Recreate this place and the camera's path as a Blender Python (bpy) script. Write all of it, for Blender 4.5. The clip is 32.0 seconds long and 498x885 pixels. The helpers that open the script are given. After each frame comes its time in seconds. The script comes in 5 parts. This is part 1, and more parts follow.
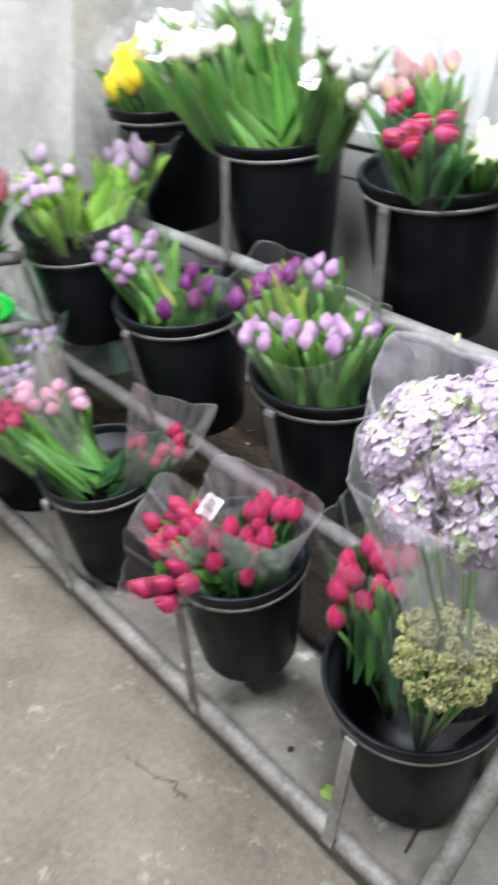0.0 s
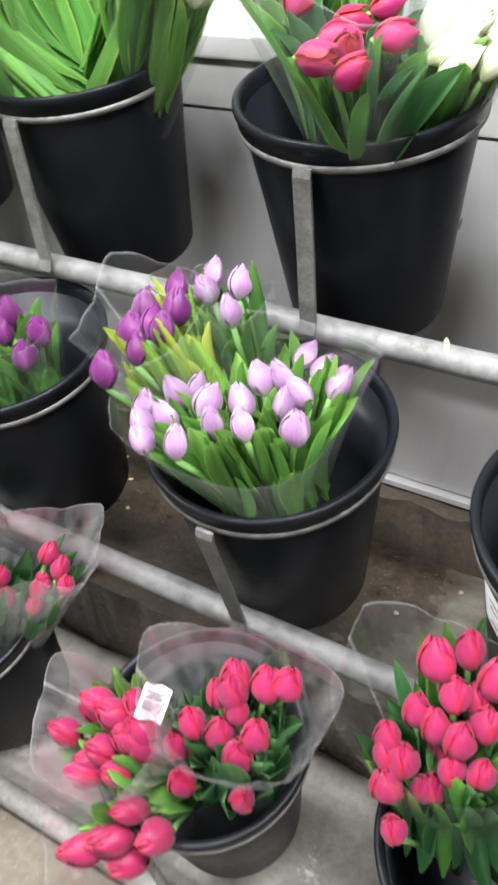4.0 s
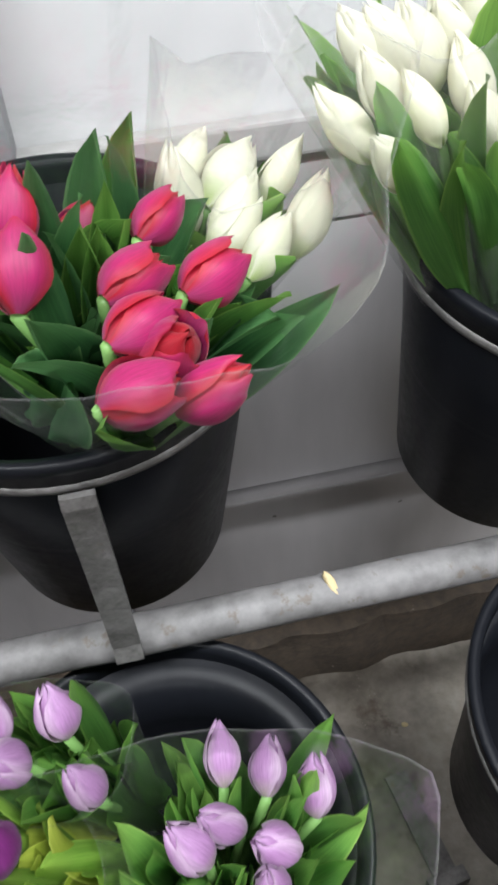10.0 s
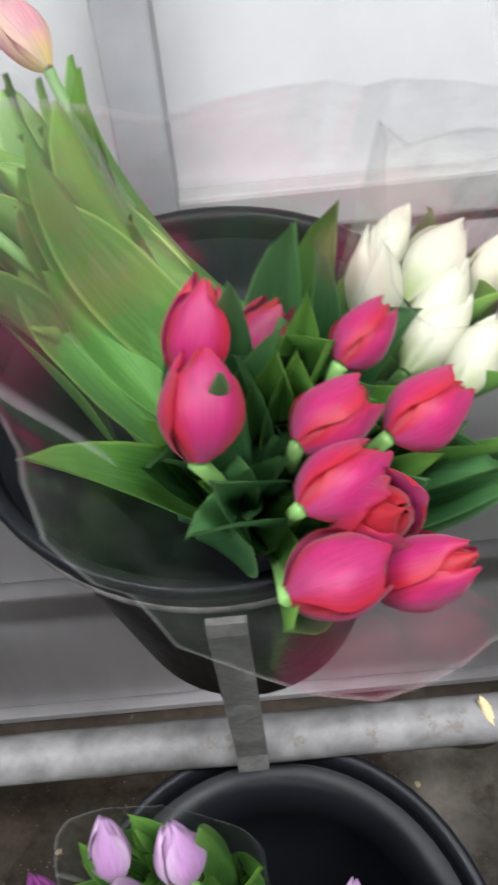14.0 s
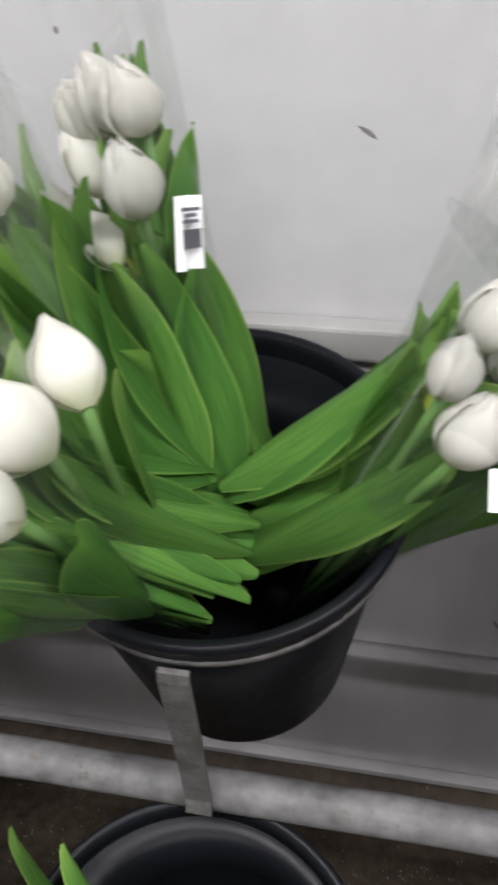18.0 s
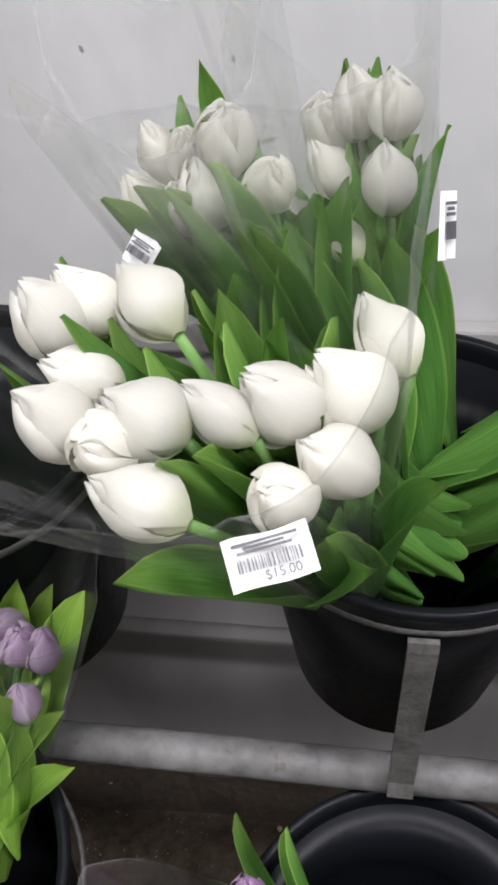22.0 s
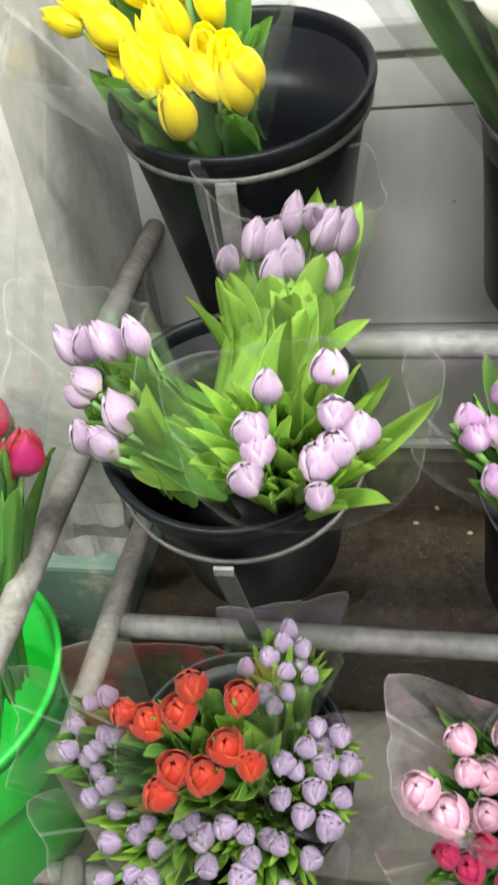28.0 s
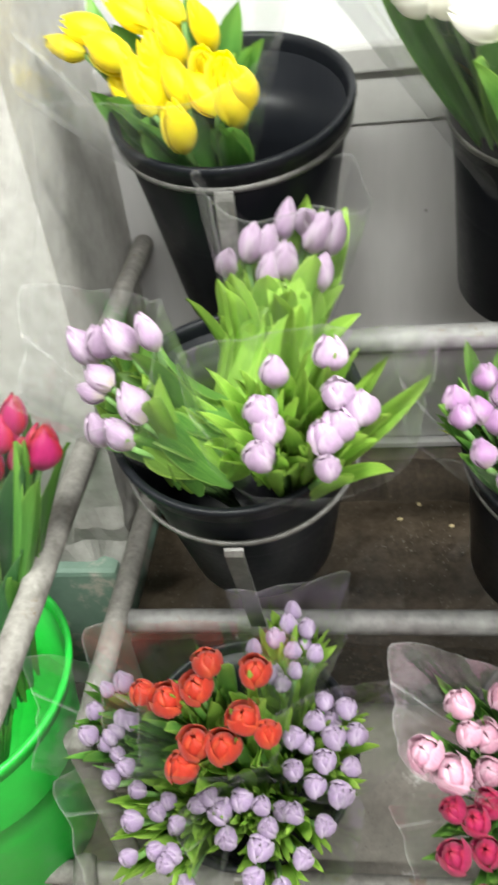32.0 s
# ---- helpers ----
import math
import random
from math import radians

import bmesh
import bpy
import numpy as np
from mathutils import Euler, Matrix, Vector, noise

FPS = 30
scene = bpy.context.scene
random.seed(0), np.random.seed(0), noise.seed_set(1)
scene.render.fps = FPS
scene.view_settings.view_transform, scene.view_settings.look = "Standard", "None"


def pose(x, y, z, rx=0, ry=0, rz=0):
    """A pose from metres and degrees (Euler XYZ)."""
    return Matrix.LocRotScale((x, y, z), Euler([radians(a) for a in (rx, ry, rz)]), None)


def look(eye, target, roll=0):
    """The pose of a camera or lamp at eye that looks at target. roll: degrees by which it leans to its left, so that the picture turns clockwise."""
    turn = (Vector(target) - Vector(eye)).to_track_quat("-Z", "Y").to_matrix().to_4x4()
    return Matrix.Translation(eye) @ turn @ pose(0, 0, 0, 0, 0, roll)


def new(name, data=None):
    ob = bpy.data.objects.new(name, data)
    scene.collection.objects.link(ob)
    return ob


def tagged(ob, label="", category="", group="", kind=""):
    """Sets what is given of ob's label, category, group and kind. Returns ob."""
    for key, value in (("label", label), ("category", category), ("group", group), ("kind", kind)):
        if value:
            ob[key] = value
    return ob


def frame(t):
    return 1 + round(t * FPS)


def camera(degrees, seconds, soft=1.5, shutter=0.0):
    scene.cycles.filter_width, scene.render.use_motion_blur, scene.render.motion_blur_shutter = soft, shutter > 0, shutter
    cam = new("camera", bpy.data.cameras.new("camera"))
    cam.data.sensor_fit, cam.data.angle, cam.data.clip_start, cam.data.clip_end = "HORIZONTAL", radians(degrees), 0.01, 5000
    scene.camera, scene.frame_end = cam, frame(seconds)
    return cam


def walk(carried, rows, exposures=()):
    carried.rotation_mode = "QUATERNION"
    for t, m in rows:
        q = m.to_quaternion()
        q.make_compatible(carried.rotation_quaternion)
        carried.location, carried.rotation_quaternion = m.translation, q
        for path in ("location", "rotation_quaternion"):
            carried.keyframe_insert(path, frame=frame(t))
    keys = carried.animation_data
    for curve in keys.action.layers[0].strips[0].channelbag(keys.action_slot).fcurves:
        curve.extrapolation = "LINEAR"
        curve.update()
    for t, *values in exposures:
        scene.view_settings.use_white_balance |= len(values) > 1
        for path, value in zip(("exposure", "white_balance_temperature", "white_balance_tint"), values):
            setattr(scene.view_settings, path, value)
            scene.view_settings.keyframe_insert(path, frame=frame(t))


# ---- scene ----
cam = camera(35.7, 32.0, 3.0, 0.9)
PATH = [
    (0, (0.831, -1.461, 1.181), (-0.418, -0.201, 0.258), 6.5),
    (0.5, (0.748, -1.411, 1.196), (-0.345, -0.03, 0.248), 5.1),
    (1, (0.693, -1.343, 1.201), (-0.342, 0.076, 0.243), 1.7),
    (1.5, (0.638, -1.306, 1.188), (-0.358, 0.121, 0.204), 0.6),
    (2, (0.59, -1.275, 1.178), (-0.372, 0.132, 0.132), 0.2),
    (2.5, (0.542, -1.249, 1.174), (-0.415, 0.142, 0.102), 0.4),
    (3, (0.491, -1.213, 1.172), (-0.467, 0.181, 0.106), -0.7),
    (3.5, (0.436, -1.163, 1.164), (-0.476, 0.247, 0.078), -0.7),
    (5.5, (0.212, -0.979, 1.253), (-0.384, 0.465, 0.005), -4.7),
    (6, (0.17, -0.95, 1.268), (-0.333, 0.543, 0.035), -6.6),
    (6.5, (0.099, -0.925, 1.285), (-0.265, 0.59, 0.032), -7.9),
    (7, (0.058, -0.904, 1.291), (-0.13, 0.67, 0.071), -7.8),
    (7.5, (0.03, -0.889, 1.285), (0.008, 0.694, 0.062), -7.1),
    (8, (0.016, -0.868, 1.286), (0.11, 0.703, 0.052), -5.2),
    (8.5, (0.014, -0.839, 1.29), (0.178, 0.718, 0.044), -4.4),
    (9, (0.022, -0.793, 1.288), (0.206, 0.754, 0.033), -5.2),
    (9.5, (0.038, -0.738, 1.283), (0.265, 0.786, 0.007), -4.4),
    (10, (0.051, -0.699, 1.262), (0.285, 0.795, -0.046), -4.9),
    (10.5, (0.056, -0.674, 1.259), (0.275, 0.814, -0.06), -5.2),
    (11, (0.057, -0.654, 1.261), (0.264, 0.834, -0.059), -5.0),
    (11.5, (0.057, -0.635, 1.261), (0.246, 0.848, -0.068), -5.6),
    (12, (0.055, -0.623, 1.263), (0.183, 0.864, -0.068), -6.5),
    (12.5, (0.05, -0.613, 1.269), (0.123, 0.886, -0.053), -6.3),
    (13, (0.043, -0.608, 1.271), (0.062, 0.913, -0.027), -5.8),
    (13.5, (0.039, -0.599, 1.266), (0.033, 0.921, -0.034), -5.9),
    (15.6, (-0.064, -0.63, 1.351), (-0.269, 0.93, 0.116), -6.3),
    (16.2, (-0.113, -0.631, 1.364), (-0.391, 0.942, 0.16), -5.8),
    (16.8, (-0.186, -0.632, 1.373), (-0.48, 0.937, 0.168), -5.3),
    (17.4, (-0.254, -0.646, 1.38), (-0.572, 0.911, 0.17), -4.2),
    (18, (-0.312, -0.653, 1.376), (-0.62, 0.921, 0.181), -1.6),
    (18.5, (-0.352, -0.661, 1.366), (-0.678, 0.934, 0.203), -0.5),
    (19, (-0.383, -0.67, 1.369), (-0.719, 0.927, 0.213), -0.1),
    (19.5, (-0.406, -0.678, 1.366), (-0.716, 0.929, 0.217), -0.5),
    (20, (-0.426, -0.688, 1.364), (-0.706, 0.931, 0.223), -1.7),
    (20.5, (-0.446, -0.701, 1.364), (-0.699, 0.922, 0.223), -2.8),
    (21, (-0.465, -0.714, 1.365), (-0.727, 0.919, 0.24), -3.1),
    (21.5, (-0.478, -0.722, 1.367), (-0.735, 0.925, 0.261), -2.9),
    (22, (-0.483, -0.73, 1.366), (-0.735, 0.918, 0.261), -2.2),
    (22.5, (-0.49, -0.74, 1.357), (-0.776, 0.885, 0.225), -2.8),
    (23, (-0.513, -0.759, 1.335), (-0.843, 0.822, 0.154), -1.9),
    (23.5, (-0.54, -0.784, 1.312), (-0.901, 0.757, 0.09), -1.8),
    (24, (-0.558, -0.815, 1.299), (-0.949, 0.687, 0.038), -1.4),
    (24.5, (-0.569, -0.841, 1.284), (-0.976, 0.613, -0.028), -2.2),
    (25, (-0.573, -0.879, 1.285), (-0.972, 0.569, -0.036), -1.8),
    (25.5, (-0.582, -0.926, 1.292), (-1.026, 0.522, -0.014), -3.8),
    (26, (-0.597, -0.975, 1.3), (-1.078, 0.496, 0.034), -5.8),
    (26.5, (-0.604, -1.028, 1.307), (-1.095, 0.46, 0.065), -7.2),
    (28.5, (-0.678, -1.118, 1.292), (-0.974, 0.333, -0.053), -8.1),
    (29, (-0.683, -1.139, 1.292), (-0.943, 0.314, -0.058), -8.7),
    (29.5, (-0.683, -1.151, 1.293), (-0.883, 0.313, -0.054), -8.7),
    (30, (-0.681, -1.159, 1.294), (-0.852, 0.325, -0.037), -8.3),
    (30.5, (-0.68, -1.169, 1.288), (-0.856, 0.314, -0.043), -8.3),
    (31, (-0.674, -1.172, 1.291), (-0.851, 0.32, -0.029), -8.9),
    (31.5, (-0.678, -1.175, 1.293), (-0.88, 0.328, -0.01), -8.7),
    (32, (-0.694, -1.177, 1.303), (-0.952, 0.341, 0.027), -7.6),
]
walk(cam, [(t, look(eye, target, roll)) for t, eye, target, roll in PATH],
     [(0.0, 0.70, 6250, 9), (1.5, 0.67, 6350, 9), (2.0, 0.82, 6400, 8), (3.0, 1.12, 6500, 8), (5.5, 0.86, 6500, 7), (6.0, 0.76, 6500, 7), (8.0, 0.36, 6450, 10), (12.0, 0.12, 6350, 10), (13.5, 0.14, 6350, 11),
      (15.5, -0.03, 6700, 12), (17.0, -0.38, 6700, 13), (18.0, -0.42, 6600, 14), (21.5, -0.46, 6500, 16), (22.5, -0.60, 6550, 15), (23.2, -0.62, 6550, 15), (24.0, -0.22, 6400, 15),
      (26.0, 0.31, 6950, 5), (28.5, 0.74, 6950, 3), (32.0, 0.84, 6900, 3)])

# ---------------------------------------------------------------- light
world = bpy.data.worlds.new("world")
scene.world = world
world.use_nodes = True
world.node_tree.nodes["Background"].inputs[0].default_value = (0.75, 0.82, 0.9, 1)
world.node_tree.nodes["Background"].inputs[1].default_value = 0.25


def tube_light(x, y, z, watts, turn=0):
    lamp = bpy.data.lights.new("tube_glow", "AREA")
    lamp.shape, lamp.size, lamp.size_y, lamp.energy = "RECTANGLE", 1.45, 0.22, watts
    lamp.color = (0.96, 0.98, 1.0)
    ob = new("tube_glow", lamp)
    ob.matrix_world = pose(x, y, z, 0, 0, turn)
    return ob


# added lamps, all out of view; the third is fill from the front
tube_light(-1.1, -1.15, 2.62, 67)
tube_light(0.75, -1.15, 2.62, 80)
tube_light(-0.2, -3.0, 2.62, 74)


# ---------------------------------------------------------------- materials
def nodes_of(name):
    m = bpy.data.materials.new(name)
    m.use_nodes = True
    t = m.node_tree
    return m, t, t.nodes, t.links, t.nodes["Principled BSDF"]


def noise_tex(n, l, coord, scale, detail=4.0, rough=0.55, stretch=None):
    tex = n.new("ShaderNodeTexNoise")
    tex.inputs["Scale"].default_value, tex.inputs["Detail"].default_value = scale, detail
    tex.inputs["Roughness"].default_value = rough
    if stretch:
        mp = n.new("ShaderNodeMapping")
        mp.inputs["Scale"].default_value = stretch
        l.new(coord, mp.inputs["Vector"])
        coord = mp.outputs["Vector"]
    l.new(coord, tex.inputs["Vector"])
    return tex.outputs["Fac"]


def ramp(n, l, fac, stops):
    r = n.new("ShaderNodeValToRGB")
    while len(r.color_ramp.elements) < len(stops):
        r.color_ramp.elements.new(0.5)
    for e, (p, c) in zip(r.color_ramp.elements, stops):
        e.position, e.color = p, (*c, 1)
    l.new(fac, r.inputs["Fac"])
    return r.outputs["Color"]


def mix(n, l, kind, fac, a, b):
    m = n.new("ShaderNodeMix")
    m.data_type, m.blend_type = "RGBA", kind
    for sock, v in ((m.inputs[0], fac), (m.inputs[6], a), (m.inputs[7], b)):
        if isinstance(v, (int, float)):
            sock.default_value = v
        elif isinstance(v, tuple):
            sock.default_value = (*v, 1)
        else:
            l.new(v, sock)
    return m.outputs[2]


def bump(n, l, height, strength, distance, target):
    b = n.new("ShaderNodeBump")
    b.inputs["Strength"].default_value, b.inputs["Distance"].default_value = strength, distance
    l.new(height, b.inputs["Height"])
    l.new(b.outputs["Normal"], target.inputs["Normal"])


def surface(name, dark, light, rough, metal=0.0, big=3.0, fine=60.0, relief=0.1, depth=0.002, spots=None,
            spot_scale=18.0, spot_at=0.66, spec=0.5, stretch=None, cracks=None, grit=None, damp=None):
    """A worn surface: two scales of noise, stains with their own shape, fine relief."""
    m, t, n, l, b = nodes_of(name)
    co = n.new("ShaderNodeTexCoord").outputs["Object"]
    large = noise_tex(n, l, co, big, 5, 0.6, stretch)
    small = noise_tex(n, l, co, fine, 4, 0.6, stretch)
    both = n.new("ShaderNodeMath")
    both.operation = "MULTIPLY_ADD"
    l.new(small, both.inputs[0])
    both.inputs[1].default_value = 0.4
    half = n.new("ShaderNodeMath")
    half.operation = "MULTIPLY"
    half.inputs[1].default_value = 0.6
    l.new(large, half.inputs[0])
    l.new(half.outputs[0], both.inputs[2])
    col = ramp(n, l, both.outputs[0], ((0.32, dark), (0.68, light)))
    if spots:
        sp = noise_tex(n, l, co, spot_scale, 6, 0.7)
        mask = ramp(n, l, sp, ((spot_at, (0, 0, 0)), (spot_at + 0.07, (1, 1, 1))))
        col = mix(n, l, "MIX", mask, col, spots)
    if damp:
        # soaked towards -x, drying out past the middle of the kerb
        sx = n.new("ShaderNodeSeparateXYZ")
        l.new(co, sx.inputs[0])
        graded = n.new("ShaderNodeMath")
        graded.operation = "MULTIPLY_ADD"
        graded.inputs[1].default_value = 0.9
        l.new(large, graded.inputs[0])
        l.new(sx.outputs["X"], graded.inputs[2])
        soaked = ramp(n, l, both.outputs[0], ((0.35, damp[0]), (0.70, damp[1])))
        soaked_mask = ramp(n, l, graded.outputs[0], ((0.60, (1, 1, 1)), (0.92, (0, 0, 0))))
        col = mix(n, l, "MIX", soaked_mask, col, soaked)
    if grit:
        gr = n.new("ShaderNodeTexVoronoi")
        gr.inputs["Scale"].default_value = 150.0
        l.new(co, gr.inputs["Vector"])
        gm = ramp(n, l, gr.outputs["Distance"], ((0.10, (1, 1, 1)), (0.22, (0, 0, 0))))
        keep = ramp(n, l, noise_tex(n, l, co, 40, 3), ((0.50, (0, 0, 0)), (0.60, (1, 1, 1))))
        col = mix(n, l, "MIX", mix(n, l, "MULTIPLY", 1.0, gm, keep), col, grit)
    if cracks:
        warp = mix(n, l, "ADD", 0.12, co, noise_tex(n, l, co, 5.0, 5, 0.7))
        cr = n.new("ShaderNodeTexVoronoi")
        cr.feature = "DISTANCE_TO_EDGE"
        cr.inputs["Scale"].default_value = 2.6
        l.new(warp, cr.inputs["Vector"])
        cm = ramp(n, l, cr.outputs["Distance"], ((0.002, (1, 1, 1)), (0.007, (0, 0, 0))))
        some = ramp(n, l, noise_tex(n, l, co, 2.3, 2), ((0.50, (0, 0, 0)), (0.56, (1, 1, 1))))
        col = mix(n, l, "MIX", mix(n, l, "MULTIPLY", 1.0, cm, some), col, cracks)
    l.new(col, b.inputs["Base Color"])
    rr = n.new("ShaderNodeMapRange")
    rr.inputs[1].default_value, rr.inputs[2].default_value = 0.3, 0.7
    rr.inputs[3].default_value, rr.inputs[4].default_value = max(0.03, rough - 0.1), min(1, rough + 0.12)
    l.new(both.outputs[0], rr.inputs[0])
    rough_out = rr.outputs[0]
    if damp:
        sheen = n.new("ShaderNodeMix")
        sheen.inputs[3].default_value = 0.24
        l.new(soaked_mask, sheen.inputs[0])
        l.new(rough_out, sheen.inputs[2])
        rough_out = sheen.outputs[0]
    l.new(rough_out, b.inputs["Roughness"])
    b.inputs["Metallic"].default_value = metal
    b.inputs["Specular IOR Level"].default_value = spec
    if relief:
        bump(n, l, small, relief, depth, b)
    return m


WALL_WHITE = surface("painted_panel", (0.41, 0.405, 0.408), (0.475, 0.47, 0.472), 0.42, big=1.2, fine=25, relief=0.03,
                     spots=(0.43, 0.42, 0.40), spot_scale=5, spot_at=0.73)
STEEL = surface("dull_steel_sheet", (0.34, 0.325, 0.328), (0.50, 0.485, 0.488), 0.38, metal=0.22, big=2.2, fine=14, relief=0.05,
                spots=(0.25, 0.22, 0.19), spot_scale=9, spot_at=0.72, stretch=(1, 1, 0.25))
POST_GREY = surface("grey_paint", (0.20, 0.20, 0.21), (0.28, 0.28, 0.29), 0.5, metal=0.1, big=2, fine=25, relief=0.05)
# darker steel for the rail; on the strip below, its colour is painted shade
STEEL_DARK = surface("rail_and_shade_steel", (0.29, 0.28, 0.27), (0.42, 0.41, 0.40), 0.4, metal=0.2, big=2, fine=20, relief=0.05)
GALV = surface("galvanised_pipe", (0.05, 0.048, 0.047), (0.20, 0.194, 0.193), 0.62, metal=0.12, big=18, fine=60, relief=0.2,
               spots=(0.10, 0.085, 0.07), spot_scale=42, spot_at=0.60)
GALV_DULL = surface("weathered_pipe", (0.075, 0.068, 0.06), (0.27, 0.255, 0.24), 0.65, metal=0.10, big=20, fine=110, relief=0.25,
                    spots=(0.12, 0.09, 0.06), spot_scale=22, spot_at=0.62)
STRAP = surface("rough_cast_strap", (0.08, 0.076, 0.072), (0.23, 0.222, 0.216), 0.5, metal=0.5, big=40, fine=220, relief=0.35,
                spots=(0.16, 0.13, 0.11), spot_scale=50, spot_at=0.63)
CONCRETE = surface("worn_concrete", (0.062, 0.051, 0.038), (0.155, 0.132, 0.102), 0.8, big=4.5, fine=70, relief=0.5, depth=0.004,
                   spots=(0.20, 0.178, 0.146), spot_scale=11, spot_at=0.60, grit=(0.21, 0.19, 0.155), cracks=(0.03, 0.025, 0.02))
PAD = surface("pale_concrete", (0.10, 0.09, 0.077), (0.26, 0.242, 0.215), 0.75, big=3.5, fine=55, relief=0.5, depth=0.004,
              spots=(0.44, 0.43, 0.41), spot_scale=9, spot_at=0.60, grit=(0.09, 0.08, 0.07))
KERB = surface("damp_concrete", (0.15, 0.13, 0.105), (0.36, 0.33, 0.285), 0.55, big=4.0, fine=60, relief=0.5, depth=0.004,
               spots=(0.10, 0.08, 0.06), spot_scale=6, spot_at=0.57, grit=(0.22, 0.20, 0.17), damp=((0.020, 0.014, 0.009), (0.085, 0.066, 0.048)))
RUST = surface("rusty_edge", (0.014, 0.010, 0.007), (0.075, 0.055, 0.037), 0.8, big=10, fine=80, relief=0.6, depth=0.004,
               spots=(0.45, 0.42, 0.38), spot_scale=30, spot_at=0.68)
PLASTER = surface("stained_plaster", (0.20, 0.19, 0.178), (0.40, 0.385, 0.37), 0.75, big=3, fine=45, relief=0.3,
                  spots=(0.30, 0.26, 0.21), spot_scale=6, spot_at=0.66)
GREEN_PAINT = surface("green_paint", (0.10, 0.16, 0.13), (0.17, 0.25, 0.20), 0.5, big=6, fine=50, relief=0.2,
                      spots=(0.33, 0.31, 0.27), spot_scale=9, spot_at=0.51)
CEILING = surface("ceiling_paint", (0.62, 0.62, 0.62), (0.74, 0.74, 0.74), 0.8, big=2, fine=30, relief=0.05)
BLACK = surface("black_plastic", (0.0056, 0.0062, 0.0082), (0.0070, 0.0078, 0.0100), 0.36, big=6, fine=120, relief=0.0, spec=0.13)
GREEN_PLASTIC = surface("green_plastic", (0.01, 0.36, 0.035), (0.02, 0.46, 0.05), 0.35, big=5, fine=60, relief=0.05,
                        spots=(0.03, 0.18, 0.04), spot_scale=20, spot_at=0.68)
PAPER = surface("label_paper", (0.74, 0.73, 0.74), (0.84, 0.83, 0.84), 0.6, big=20, fine=200, relief=0.05)
INK = surface("label_ink", (0.08, 0.08, 0.09), (0.14, 0.14, 0.15), 0.6, relief=0)
DEBRIS = surface("dry_petal", (0.36, 0.28, 0.14), (0.55, 0.45, 0.27), 0.8, big=30, fine=200, relief=0.2)
GLOW = bpy.data.materials.new("lamp_diffuser")
GLOW.use_nodes = True
GLOW.node_tree.nodes["Principled BSDF"].inputs["Emission Color"].default_value = (0.96, 0.98, 1, 1)
GLOW.node_tree.nodes["Principled BSDF"].inputs["Emission Strength"].default_value = 4.0
WHITE_METAL = surface("lamp_housing", (0.7, 0.7, 0.7), (0.8, 0.8, 0.8), 0.4, relief=0.0)


def let_through(n, l, b, colour, share):
    """Thin tissue: part of the light passes through."""
    thin = n.new("ShaderNodeBsdfTranslucent")
    l.new(colour, thin.inputs[0])
    both = n.new("ShaderNodeMixShader")
    both.inputs[0].default_value = share
    l.new(b.outputs[0], both.inputs[1])
    l.new(thin.outputs[0], both.inputs[2])
    l.new(both.outputs[0], n["Material Output"].inputs["Surface"])


def petal_material(name, base, body, tip, edge=None, vein=0.35, island=None, patch=None):
    """Petals: base, body and tip colours up the flower, fine streaks, slight difference from flower to flower."""
    m, t, n, l, b = nodes_of(name)
    tc = n.new("ShaderNodeTexCoord")
    sep = n.new("ShaderNodeSeparateXYZ")
    l.new(tc.outputs["UV"], sep.inputs[0])
    col = ramp(n, l, sep.outputs["Y"], ((0.02, base), (0.30, body), (0.80, body), (1.0, tip)))
    if edge:
        away = n.new("ShaderNodeMath")
        away.operation = "ABSOLUTE"
        sh = n.new("ShaderNodeMath")
        sh.operation = "SUBTRACT"
        sh.inputs[1].default_value = 0.5
        l.new(sep.outputs["X"], sh.inputs[0])
        l.new(sh.outputs[0], away.inputs[0])
        mask = ramp(n, l, away.outputs[0], ((0.20, (0, 0, 0)), (0.48, (1, 1, 1))))
        col = mix(n, l, "MIX", mask, col, edge)
    streak = noise_tex(n, l, tc.outputs["UV"], 7.0, 3, 0.6, (5.5, 0.5, 1))
    tone = ramp(n, l, streak, ((0.3, (1 - vein,) * 3), (0.7, (1.0, 1.0, 1.0))))
    col = mix(n, l, "MULTIPLY", 1.0, col, tone)
    info = n.new("ShaderNodeObjectInfo")
    shift = n.new("ShaderNodeHueSaturation")
    mr = n.new("ShaderNodeMapRange")
    mr.inputs[3].default_value, mr.inputs[4].default_value = 0.85, 1.12
    l.new(info.outputs["Random"], mr.inputs[0])
    l.new(mr.outputs[0], shift.inputs["Value"])
    l.new(col, shift.inputs["Color"])
    l.new(shift.outputs["Color"], b.inputs["Base Color"])
    b.inputs["Roughness"].default_value = 0.5
    b.inputs["Sheen Weight"].default_value = 0.15
    bump(n, l, streak, 0.25, 0.001, b)
    final = shift.outputs["Color"]
    if patch:
        pm = ramp(n, l, noise_tex(n, l, tc.outputs["Object"], 38.0, 2), ((0.53, (0, 0, 0)), (0.66, (1, 1, 1))))
        final = mix(n, l, "MIX", pm, final, patch)
    if island:
        geo = n.new("ShaderNodeNewGeometry")
        tone = ramp(n, l, geo.outputs["Random Per Island"], ((0.0, (island,) * 3), (1.0, (1.0, 1.0, 1.0))))
        final = mix(n, l, "MULTIPLY", 1.0, final, tone)
    l.new(final, b.inputs["Base Color"])
    let_through(n, l, b, final, 0.5)
    return m


